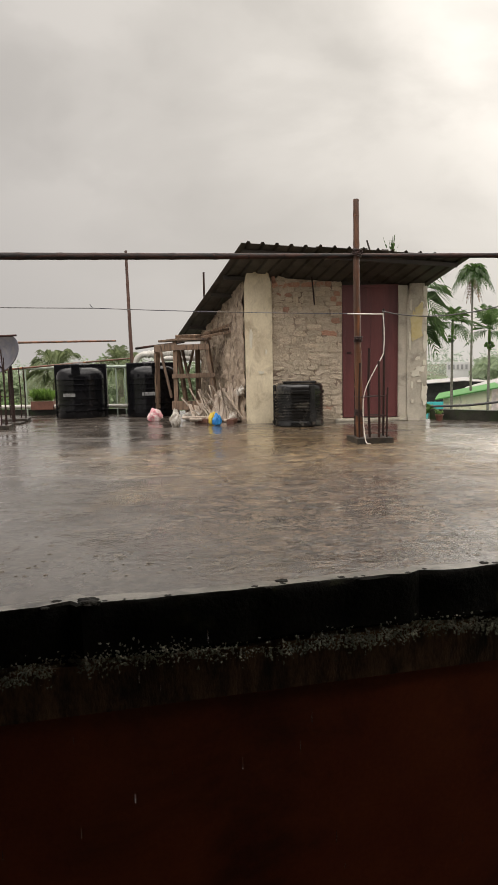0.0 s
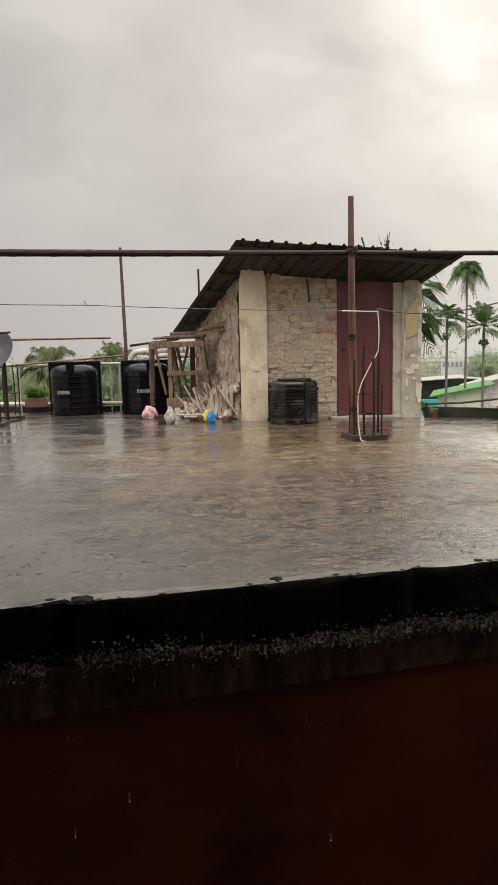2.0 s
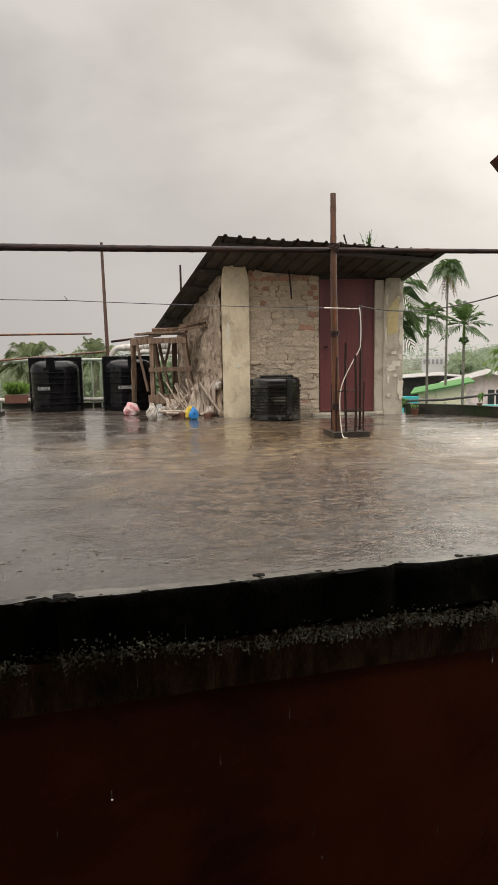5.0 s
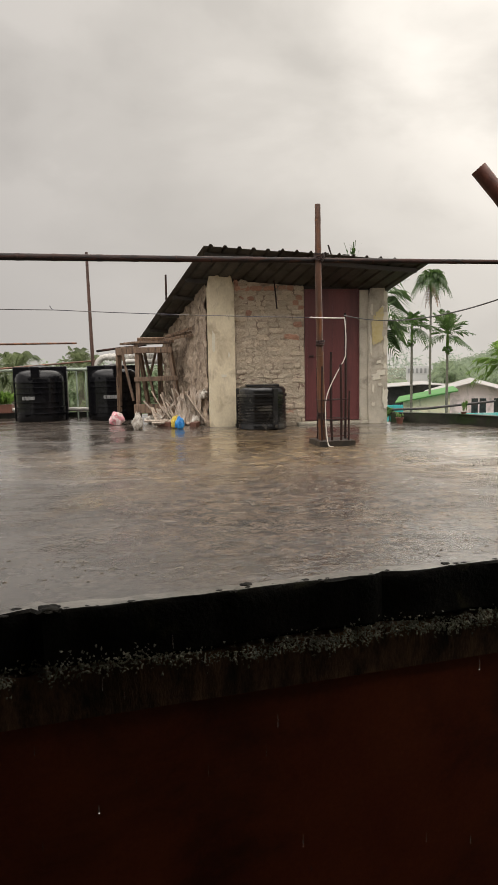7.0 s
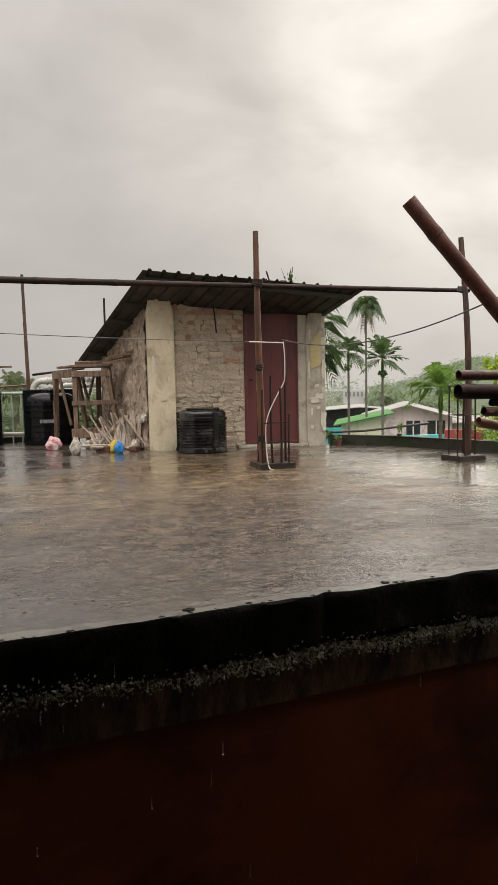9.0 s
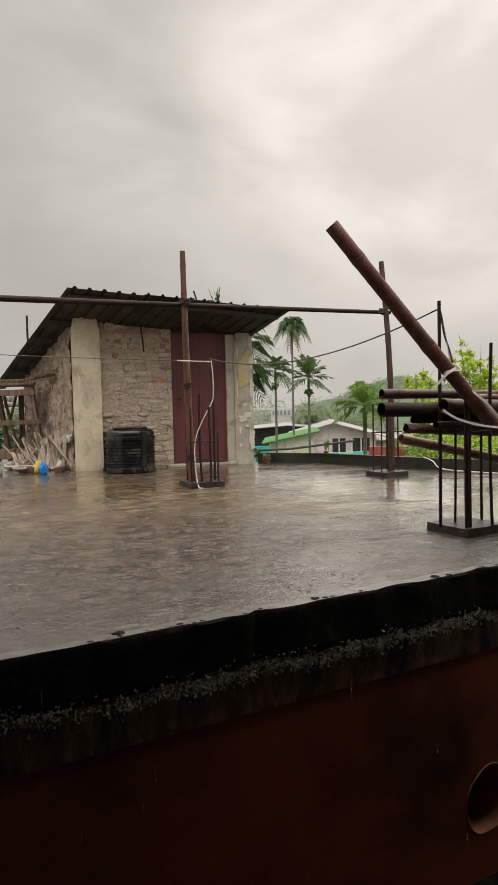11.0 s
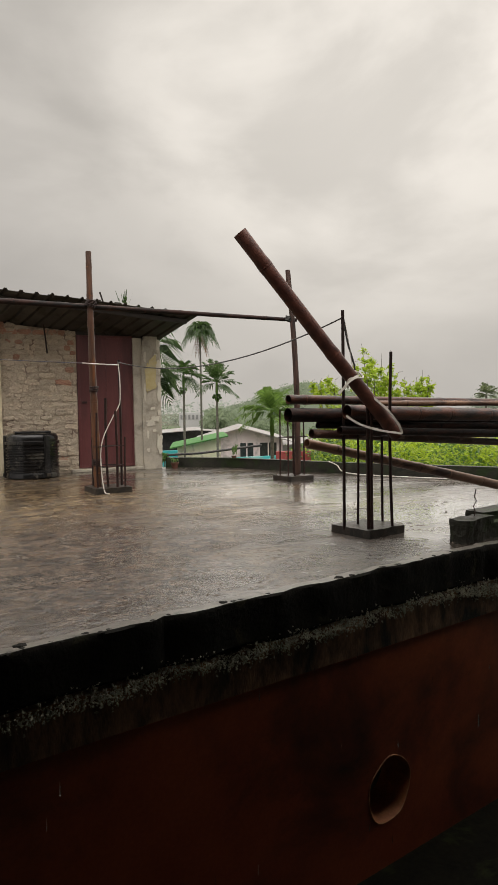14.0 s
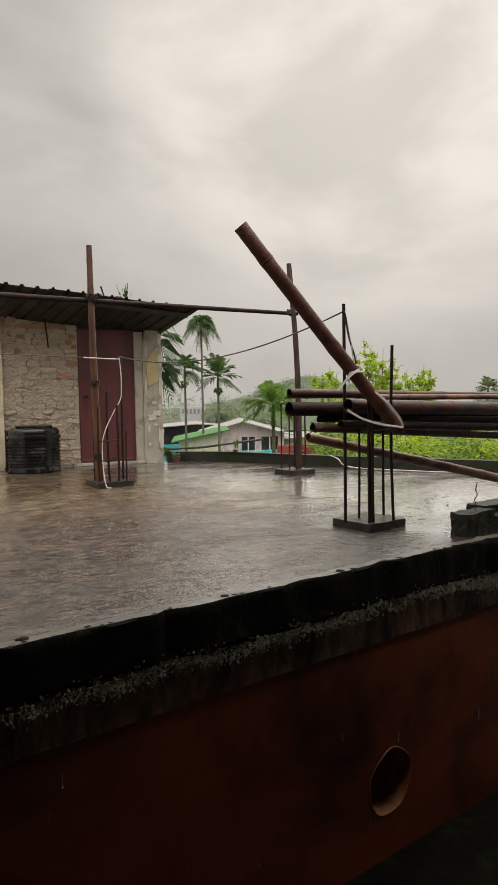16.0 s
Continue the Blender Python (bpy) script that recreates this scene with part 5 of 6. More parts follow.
# ---- small things on the roof edge ----
rnd = random.Random(23)
for x, back, s in ((-0.655, 0.02, 0.055), (0.11, 0.05, 0.03), (1.03, 0.03, 0.028), (1.08, 0.02, 0.02), (-0.78, 0.03, 0.025), (1.75, 0.02, 0.03), (1.84, 0.01, 0.02), (-0.35, 0.01, 0.02), (0.0, 0.02, 0.018), (2.2, 0.02, 0.025)) + tuple((rnd.uniform(-0.9, 2.8), rnd.uniform(0.0, 0.02), rnd.uniform(0.008, 0.022)) for _ in range(34)):
    bm = bmesh.new()
    bmesh.ops.create_icosphere(bm, subdivisions=4, radius=1.0)
    for v in bm.verts:
        v.co *= 1 + 0.38 * noise.noise(v.co * 1.7 + Vector((x * 9, 0, 0))) + 0.14 * noise.noise(v.co * 6 + Vector((x * 9, 0, 0)))
        v.co = Vector((v.co.x * s * 0.9, v.co.y * s * 0.7, max(-0.004, v.co.z * s * 0.32)))
    ob = part("mortar_lump", bm, M_BLACK_EDGE, smooth=True)
    ob.location = (x, edge_y(x) + ragged(x) + back, 0.0)
    tagged(ob, "dark wet crumb of mortar on the slab edge", "mortar lump", "crumbs on the edge")
bm = bmesh.new()
lathe(bm, [(0.03, 0.0), (0.034, 0.004), (0.034, 0.07), (0.03, 0.085), (0.015, 0.092)], 20)
ob = part("standpipe", bm, M_PIPE, smooth=True)
ob.location = (-1.085, 2.50, 0)
tagged(ob, "white capped pipe end by the slab edge", "pipe")
bm = bmesh.new()
tube(bm, [(1.72, 9.28, 2.39), (1.695, 9.27, 2.47), (1.655, 9.25, 2.585)], 0.012, 6)
tagged(part("bent_stick", bm, M_RAFTER), "bent dark stick lying on the tin roof", "stick")
for k, x in enumerate((1.60, 1.88)):
    bm = bmesh.new()
    box(bm, (-0.05, -0.05, 0), (0.05, 0.05, 0.05), None, 0.01)
    ob = part("roof_stone", bm, M_PAD)
    ob.matrix_basis = pose(x, 9.2, roof_z(x, 9.2) + 0.03, 0, 0, 20 * k)
    tagged(ob, "small dark stone weighing down the tin roof", "stone")

# rain splashes standing on the water film
M_SPLASH = bpy.data.materials.new("splash_water")
M_SPLASH.use_nodes = True
sb = M_SPLASH.node_tree.nodes["Principled BSDF"]
sb.inputs["Base Color"].default_value = (0.95, 0.95, 0.94, 1)
sb.inputs["Roughness"].default_value = 0.08
sb.inputs["IOR"].default_value = 1.33
sb.inputs["Transmission Weight"].default_value = 0.92
M_DIMPLE = bpy.data.materials.new("ruffled_water")
M_DIMPLE.use_nodes = True
db = M_DIMPLE.node_tree.nodes["Principled BSDF"]
db.inputs["Base Color"].default_value = (0.17, 0.145, 0.115, 1)
db.inputs["Roughness"].default_value = 0.10
db.inputs["IOR"].default_value = 1.33
bm = bmesh.new()
rnd = random.Random(77)
for k in range(2200):
    d = 2.75 + 7.5 * rnd.random() ** 1.3
    x = rnd.uniform(-0.47, 0.86) * d
    y = d
    if y < edge_y(x) + 0.08:
        continue
    n = 8
    kind = rnd.random()
    if kind < 0.70:
        # the ring round a drop that has gone in
        r = rnd.uniform(0.004, 0.011) if rnd.random() < 0.85 else rnd.uniform(0.011, 0.018)
        h = rnd.uniform(0.0008, 0.0022)
        prof = ((0.55, 0.0), (0.78, 0.8), (0.92, 1.0), (1.15, 0.0))
        n = 12
    else:
        # a low swelling
        r = rnd.uniform(0.004, 0.009)
        h = r * rnd.uniform(0.08, 0.22)
        prof = ((0.05, 1.0), (0.5, 0.9), (0.85, 0.5), (1.05, 0.0))
    rings = [[bm.verts.new((x + r * q * 1.2 * math.cos(2 * math.pi * i / n), y + r * q * math.sin(2 * math.pi * i / n), 0.001 + h * g)) for i in range(n)] for q, g in prof]
    for lo, hi in zip(rings, rings[1:]):
        for i in range(n):
            bm.faces.new((lo[i], lo[(i + 1) % n], hi[(i + 1) % n], hi[i]))
tagged(part("rain_splashes", bm, M_DIMPLE, smooth=True), "small rain splashes on the wet floor", "splashes", kind="stuff")

# raindrops caught in the air
bm = bmesh.new()
rnd = random.Random(91)
for k in range(26):
    d = rnd.uniform(1.2, 2.3)
    x, z = rnd.uniform(-0.45, 0.95) * d, 0.9 - rnd.uniform(0.42, 0.85) * d
    if d > edge_y(x) - 0.05 and z < 0.03 or (abs(d - 10) < 1 and z < 2):
        continue
    ln, r = rnd.uniform(0.016, 0.036), rnd.uniform(0.0014, 0.0026)
    tube(bm, [(x, d, z), (x, d, z + ln * 0.3), (x, d, z + ln)], [r * 0.6, r, r * 0.3], 5)
tagged(part("raindrops", bm, M_SPLASH), "thin streaks of falling rain", "rain", kind="stuff")

# ---- beyond the roof ----
def place(azimuth, distance, z=0.0):
    """A point by its bearing (degrees left of straight ahead) and distance."""
    a = radians(azimuth)
    return Vector((-math.sin(a) * distance, math.cos(a) * distance, z))


GROUND_Z = -4.0
M_GROUND = mat("wet_grass_and_earth", (0.035, 0.055, 0.02), (0.08, 0.10, 0.04), (0.6, 0.9), 0.4, 6, 0.5, 0.05, stain=(0.09, 0.07, 0.045), stain_scale=0.1)
M_LEAF_PALM = leaf_mat("palm_leaf", (0.026, 0.058, 0.016), (0.070, 0.125, 0.030))
M_LEAF_BRIGHT = leaf_mat("fresh_leaf", (0.19, 0.30, 0.022), (0.44, 0.55, 0.05))
M_LEAF_MID = leaf_mat("garden_leaf", (0.05, 0.11, 0.028), (0.14, 0.24, 0.06))
M_LEAF_PALM_LIGHT = leaf_mat("young_palm_leaf", (0.06, 0.12, 0.024), (0.16, 0.26, 0.055))
# Far leaf tones: rain haze is put into the colours, paler with distance.
M_WOODS = leaf_mat("haze_paled_woods", (0.14, 0.185, 0.11), (0.26, 0.32, 0.20), 0.7)
M_HILL = leaf_mat("haze_paled_hill_trees", (0.16, 0.205, 0.135), (0.29, 0.345, 0.24), 0.8)
M_WOODS_FAR = leaf_mat("haze_paled_far_woods", (0.31, 0.35, 0.29), (0.41, 0.45, 0.38), 0.8)
M_TRUNK = mat("grey_palm_trunk", (0.10, 0.09, 0.07), (0.24, 0.22, 0.18), (0.6, 0.85), 5, 40, 0.6, 0.01, stretch=(1, 1, 4))
# Leaf colour greyed in place of haze for the farther palms and bushes.
M_PALM_VEIL = leaf_mat("haze_greyed_palm_leaf", (0.075, 0.10, 0.045), (0.16, 0.19, 0.095), 0.6)
M_DEAD = mat("dry_frond", (0.16, 0.085, 0.05), (0.28, 0.17, 0.10), (0.6, 0.8), 8, 50, 0.4, 0.004)

bm = bmesh.new()
R = 900.0
ring = [bm.verts.new((R * math.cos(2 * math.pi * k / 48), R * math.sin(2 * math.pi * k / 48), GROUND_Z)) for k in range(48)]
bm.faces.new(ring)
tagged(part("ground", bm, M_GROUND), "wet green ground with earth patches around the house", "ground", kind="structure")
# Unseen solid storey, also keeps light out of the wall hole from behind.
bm = bmesh.new()
box(bm, (-6.3, 3.3, GROUND_Z), (2.5, 12.2, -0.25))
tagged(part("house_body", bm, M_PLAIN_DARK), "plain unseen storey under the roof terrace, closing the hole from behind", "house", kind="structure")


def frond(bm, base, heading, rise, length, droop, width, rnd, pairs=16, stiff=0.0):
    """A feather leaf: an arched midrib with paired leaflets."""
    h = Vector((math.cos(heading), math.sin(heading), 0))
    side = Vector((-h.y, h.x, 0))
    pts = []
    for i in range(pairs + 1):
        f = i / pairs
        out = length * (math.cos(rise) * f * (1 - 0.18 * f * droop))
        up = length * (math.sin(rise) * f - droop * 0.62 * f * f)
        pts.append(base + h * out + Vector((0, 0, up)))
    w = 0.012 * length
    for i in range(pairs):
        a, b = pts[i], pts[i + 1]
        v = [bm.verts.new(p) for p in (a - side * w, a + side * w, b + side * w, b - side * w)]
        bm.faces.new(v)
        f = (i + 0.5) / pairs
        if f < 0.12:
            continue
        size = width * math.sin(math.pi * min(1.0, 0.22 + 0.80 * f)) ** 0.7 * rnd.uniform(0.85, 1.1)
        d = (b - a).normalized()
        for s in (-1, 1):
            q = size * rnd.uniform(0.85, 1.2)
            tip = a + side * s * q * 0.72 + d * q * rnd.uniform(0.55, 0.85) - Vector((0, 0, q * (0.40 - stiff + rnd.uniform(-0.1, 0.3))))
            m = a + side * s * size * 0.42 + d * size * 0.34 + Vector((0, 0, size * 0.05))
            n = d * (0.55 * length / pairs)
            v = [bm.verts.new(p) for p in (a, a + n, m + n * 0.9, tip, m - n * 0.2)]
            bm.faces.new(v)


def palm(name, label, foot, crown_z, trunk_r, n, length, width, seed, material=M_LEAF_PALM, droop=0.7, rise=(0.1, 1.2), lean=0.0, dead=0, fruit=0, pairs=16, shaft=True, stiff=0.0):
    rnd = random.Random(seed)
    ob = empty(name, label, "palm tree", (foot.x, foot.y, GROUND_Z))
    h = crown_z - GROUND_Z
    bm = bmesh.new()
    pts, rad = [], []
    m = int(h / 0.28)
    for i in range(m + 1):
        f = i / m
        pts.append((lean * f * f, 0, h * f)), rad.append(trunk_r * (1.15 - 0.35 * f))
        if 0 < i < m:
            pts.append((lean * f * f, 0, h * f + 0.03)), rad.append(trunk_r * (1.15 - 0.35 * f) * 1.12)
    tube(bm, pts, rad, 10)
    part("trunk", bm, M_TRUNK, ob, smooth=True)
    top = Vector((lean, 0, h))
    if shaft:
        bm = bmesh.new()
        tube(bm, [top - Vector((0, 0, 0.05)), top + Vector((0, 0, 0.12)), top + Vector((0, 0, 0.45)), top + Vector((0, 0, 0.6))], [trunk_r * 0.8, trunk_r * 1.15, trunk_r * 0.85, trunk_r * 0.4], 10)
        part("crownshaft", bm, M_LEAF_PALM_LIGHT, ob, smooth=True)
        top = top + Vector((0, 0, 0.45))
    bm = bmesh.new()
    for k in range(n):
        a = 2.399963 * k + rnd.uniform(-0.3, 0.3)
        r = rise[0] + (rise[1] - rise[0]) * (k / max(1, n - 1)) + rnd.uniform(-0.12, 0.12)
        frond(bm, top, a, r, length * rnd.uniform(0.85, 1.1), droop * rnd.uniform(0.8, 1.2), width, rnd, pairs, stiff)
    part("crown", bm, material, ob)
    if dead:
        bm = bmesh.new()
        for k in range(dead):
            a = rnd.uniform(0, 6.28)
            frond(bm, top - Vector((0, 0, 0.1)), a, -0.9, length * 0.7, 0.9, width * 0.5, rnd, 10)
        part("dry_fronds", bm, M_DEAD, ob, "dry brown hanging fronds")
    if fruit:
        bm = bmesh.new()
        for k in range(fruit):
            c = top + Vector((rnd.uniform(-0.16, 0.16), rnd.uniform(-0.16, 0.16), -0.45 - rnd.uniform(0, 0.25)))
            bmesh.ops.create_icosphere(bm, subdivisions=1, radius=0.05, matrix=Matrix.Translation(c))
        part("nuts", bm, M_LEAF_MID, ob, "clusters of small green nuts")
    return ob


palm("areca_palm", "tall slender palm with a drooping dark crown", place(-18.72, 28), 3.86, 0.046, 24, 1.12, 0.42, 1, droop=1.45, rise=(0.0, 1.45), dead=7, pairs=15)
palm("areca_palm", "slender palm with open feathery crown", place(-17.2, 26), 1.84, 0.05, 16, 1.10, 0.42, 2, droop=0.8, rise=(-0.3, 1.45), fruit=14, pairs=14, stiff=0.1)
palm("areca_palm", "slender palm with stiff upright fronds and nuts", place(-20.1, 25), 1.50, 0.05, 19, 1.18, 0.42, 3, droop=0.34, rise=(-0.4, 1.5), fruit=26, stiff=0.3, pairs=14)
palm("garden_palm", "short bright palm with arching fronds beyond the kerb", place(-24.9, 14.2), 0.36, 0.045, 18, 0.95, 0.36, 4, M_LEAF_PALM_LIGHT, 0.6, (-0.2, 1.45), shaft=True, stiff=0.15, pairs=16)
palm("garden_palm", "young yellow-green palm at the foot of a taller one", place(-24.6, 14.6), -0.62, 0.04, 14, 0.50, 0.22, 14, M_LEAF_BRIGHT, 0.9, (-0.3, 1.45), shaft=False, pairs=14)
palm("coconut_palm", "large palm with long dark fronds behind the stair house", place(-14.2, 13.6), 2.26, 0.09, 10, 0.64, 0.62, 5, M_LEAF_PALM, 0.55, (-0.4, 1.2), pairs=11, shaft=False, stiff=0.1)
palm("coconut_palm", "palm with heavy drooping fronds beside the stair house", place(-14.3, 14.3), 1.66, 0.09, 11, 0.66, 0.62, 15, M_LEAF_PALM, 1.1, (-0.3, 1.1), pairs=11, shaft=False)
palm("areca_palm", "palm whose upright spear leaves top the tin roof", place(-12.25, 16), 3.18, 0.06, 8, 0.66, 0.07, 16, M_LEAF_PALM, 0.02, (1.25, 1.57), pairs=5, shaft=False, stiff=0.6)
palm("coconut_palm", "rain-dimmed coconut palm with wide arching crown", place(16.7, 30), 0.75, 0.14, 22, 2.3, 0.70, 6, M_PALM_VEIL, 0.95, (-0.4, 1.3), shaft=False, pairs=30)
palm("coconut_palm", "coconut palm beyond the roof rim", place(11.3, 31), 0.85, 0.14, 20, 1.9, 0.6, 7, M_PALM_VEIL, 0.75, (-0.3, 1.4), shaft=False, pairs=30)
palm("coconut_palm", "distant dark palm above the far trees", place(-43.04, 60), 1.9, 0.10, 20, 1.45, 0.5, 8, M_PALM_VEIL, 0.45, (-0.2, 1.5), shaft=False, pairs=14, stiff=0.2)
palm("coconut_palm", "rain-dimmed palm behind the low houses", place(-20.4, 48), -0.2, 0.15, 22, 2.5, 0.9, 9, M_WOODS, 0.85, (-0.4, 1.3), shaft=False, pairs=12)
palm("garden_palm", "small dark palm beside the green hedge", place(-43.2, 15.5), -1.0, 0.07, 14, 0.9, 0.30, 10, M_LEAF_MID, 0.8, (-0.4, 1.3), shaft=False)


def leaf_cloud(bm, centre, radii, n, size, rnd, hollow=0.4):
    for _ in range(n):
        d = Vector((rnd.gauss(0, 1), rnd.gauss(0, 1), rnd.gauss(0, 1))).normalized()
        r = (hollow + (1 - hollow) * rnd.random()) * (1 + 0.35 * noise.noise(d * 2.3 + centre * 0.7))
        p = centre + Vector((d.x * radii[0], d.y * radii[1], d.z * radii[2])) * r
        u = Vector((rnd.uniform(-1, 1), rnd.uniform(-1, 1), rnd.uniform(-0.6, 0.6))).normalized()
        w = u.cross(Vector((rnd.uniform(-1, 1), rnd.uniform(-1, 1), rnd.uniform(-1, 1)))).normalized()
        s = size * rnd.uniform(0.6, 1.3)
        bm.faces.new([bm.verts.new(q) for q in (p - u * s, p + w * s * 0.45 - u * 0.2 * s, p + u * s, p - w * s * 0.45 - u * 0.1 * s)])


def tree(name, label, foot, height, spread, seed, material, leaves=1400, size=0.07, clumps=14, category="tree", low=0.45, fat=(0.22, 0.40)):
    rnd = random.Random(seed)
    ob = empty(name, label, category, (foot.x, foot.y, GROUND_Z))
    wood = bmesh.new()
    crown = bmesh.new()
    tube(wood, [(0, 0, 0), (0.05, 0.02, height * 0.3), (0.0, 0.05, height * low)], [0.13, 0.10, 0.08], 10)
    for k in range(clumps):
        a = 2.4 * k + rnd.uniform(-0.4, 0.4)
        r = spread * rnd.uniform(0.15, 1.0)
        end = Vector((r * math.cos(a), r * math.sin(a), height * rnd.uniform(low + 0.08, 1.0 - 0.25 * r / spread)))
        start = Vector((0, 0.05, height * rnd.uniform(low * 0.6, low)))
        mid = (start + end) / 2 + Vector((0, 0, -0.05 * height))
        tube(wood, [start, mid, end], [0.05, 0.03, 0.012], 6)
        s = spread * rnd.uniform(*fat)
        leaf_cloud(crown, end, (s, s, s * 0.75), leaves // clumps, size, rnd, 0.1)
    part("trunk", wood, M_TRUNK, ob, smooth=True)
    part("crown", crown, material, ob)
    return ob


def airy_tree(label, azimuth, distance, shoots, seed):
    """A young open tree: thin upright limbs, each feathered with small leaves and ending in a bare twig. shoots: (bearing, top)."""
    rnd = random.Random(seed)
    foot = place(azimuth, distance, GROUND_Z)
    ob = empty("tree", label, "tree", tuple(foot))
    wood, crown = bmesh.new(), bmesh.new()
    fork = Vector((0, 0, 3.6))
    tube(wood, [(0, 0, 0), (0.04, 0.02, 1.8), fork], [0.09, 0.07, 0.05], 8)
    for bearing, top in shoots:
        tip = place(bearing, distance + rnd.uniform(-0.5, 0.5), top) - foot
        mid = fork.lerp(tip, 0.5) + Vector((rnd.uniform(-0.06, 0.06), rnd.uniform(-0.1, 0.1), -0.10))
        limb = rounded([fork, mid, tip], 8)
        tube(wood, limb, [0.028 * (1 - 0.85 * k / (len(limb) - 1)) for k in range(len(limb))], 6)
        for k in range(30):
            f = rnd.uniform(0.18, 1.0)
            p = limb[int(f * (len(limb) - 1))]
            end = p + Vector((rnd.gauss(0, 1), rnd.gauss(0, 1), rnd.uniform(-0.4, 1.1))).normalized() * rnd.uniform(0.12, 0.36) * (1.4 - f)
            tube(wood, [p, end], [0.006, 0.003], 4)
            for _ in range(20):
                c = p.lerp(end, rnd.uniform(0.3, 1.1)) + Vector((rnd.gauss(0, 0.035), rnd.gauss(0, 0.035), rnd.gauss(0, 0.035)))
                u = Vector((rnd.uniform(-1, 1), rnd.uniform(-1, 1), rnd.uniform(-0.7, 0.4))).normalized()
                w = u.cross(Vector((rnd.uniform(-1, 1), rnd.uniform(-1, 1), rnd.uniform(-1, 1)))).normalized()
                z = rnd.uniform(0.030, 0.058)
                crown.faces.new([crown.verts.new(v) for v in (c - u * z, c + w * z * 0.5, c + u * z, c - w * z * 0.5)])
        twig = Vector((rnd.uniform(-0.10, 0.14), rnd.uniform(-0.05, 0.05), rnd.uniform(0.02, 0.09)))
        tube(wood, [tip, tip + twig * 0.6, tip + twig], [0.006, 0.004, 0.003], 4)
    part("trunk", wood, M_TRUNK, ob, smooth=True)
    part("crown", crown, M_LEAF_BRIGHT, ob)


airy_tree("open tree with fresh yellow-green leaves beyond the kerb", -33.6, 16,
          ((-32.2, 2.0), (-32.8, 2.42), (-33.4, 2.25), (-33.9, 1.95), (-34.5, 2.10), (-35.3, 2.25), (-33.2, 1.7), (-34.2, 1.6), (-35.0, 1.7), (-35.9, 1.75), (-36.3, 1.55)), 1)
airy_tree("small open tree with fresh yellow-green leaves", -30.0, 17, ((-28.5, 1.65), (-29.2, 1.6), (-29.9, 1.78), (-30.5, 1.62), (-31.1, 1.4)), 2)
airy_tree("small tree with fresh leaves behind stacked bamboo", -37.5, 16, ((-36.4, 1.6), (-36.9, 1.45), (-37.4, 1.6), (-37.9, 1.72), (-38.5, 1.62), (-37.0, 1.25), (-38.1, 1.25)), 3)
for k, (az, d, h, s, m) in enumerate(((-29.5, 14.5, 3.75, 0.9, M_LEAF_BRIGHT), (-33.0, 15, 3.9, 1.1, M_LEAF_BRIGHT), (-36.5, 16, 3.85, 1.2, M_LEAF_BRIGHT), (-40.0, 15, 3.95, 1.2, M_LEAF_BRIGHT), (-44.0, 14, 3.8, 1.2, M_LEAF_BRIGHT), (-47.5, 14, 4.0, 1.2, M_LEAF_MID), (-38.5, 21, 4.3, 1.6, M_LEAF_BRIGHT), (-44.0, 22, 4.4, 1.6, M_LEAF_MID), (-31.0, 22, 4.3, 1.5, M_LEAF_BRIGHT))):
    tree("bush", "dense leafy green bush beyond the roof kerb", place(az, d), h, s, 20 + k, m, 4200, 0.055, 26, "bush", 0.22, (0.38, 0.60))
for k, (az, d, h, s) in enumerate(((15.2, 17, 3.7, 1.0), (18.6, 18, 3.95, 1.2), (21.5, 17, 4.0, 1.2), (12.6, 18, 3.9, 0.9), (10.0, 19, 3.9, 1.0), (14.0, 24, 4.2, 1.5), (18.0, 26, 4.3, 1.6), (22.5, 25, 4.6, 1.6), (9.0, 26, 4.2, 1.5))):
    tree("bush", "dense green garden tree beyond the roof rim", place(az, d), h, s, 40 + k, M_LEAF_MID if k % 2 else M_PALM_VEIL, 2600, 0.055, 18, "bush", 0.5)
rnd = random.Random(55)
bm = bmesh.new()
dark_bm = bmesh.new()
for k in range(72):
    az = -28.6 - 24.4 * (k + rnd.random()) / 72
    c = place(az, rnd.uniform(11.3, 13.5), 0)
    for z in (0.0, -0.55, -1.15, -1.9):
        leaf_cloud(dark_bm if rnd.random() < 0.42 else bm, Vector((c.x, c.y, z + rnd.uniform(-0.15, 0.25))), (0.65, 0.5, 0.42), 200, 0.040, rnd, 0.25)
    tube(bm, [(c.x, c.y, GROUND_Z), (c.x, c.y, -1.6)], 0.02, 5)
tagged(part("hedge", dark_bm, M_LEAF_MID), "darker green shrubs among the hedge beyond the kerb", "hedge", kind="stuff")
tagged(part("hedge", bm, M_LEAF_BRIGHT), "thick yellow-green hedge beyond the roof kerb", "hedge", kind="stuff")
tree("bush", "leafy shrub beside the stair house", place(-15.4, 14.6), 4.25, 0.45, 61, M_LEAF_MID, 1200, 0.07, 12, "bush", 0.55)


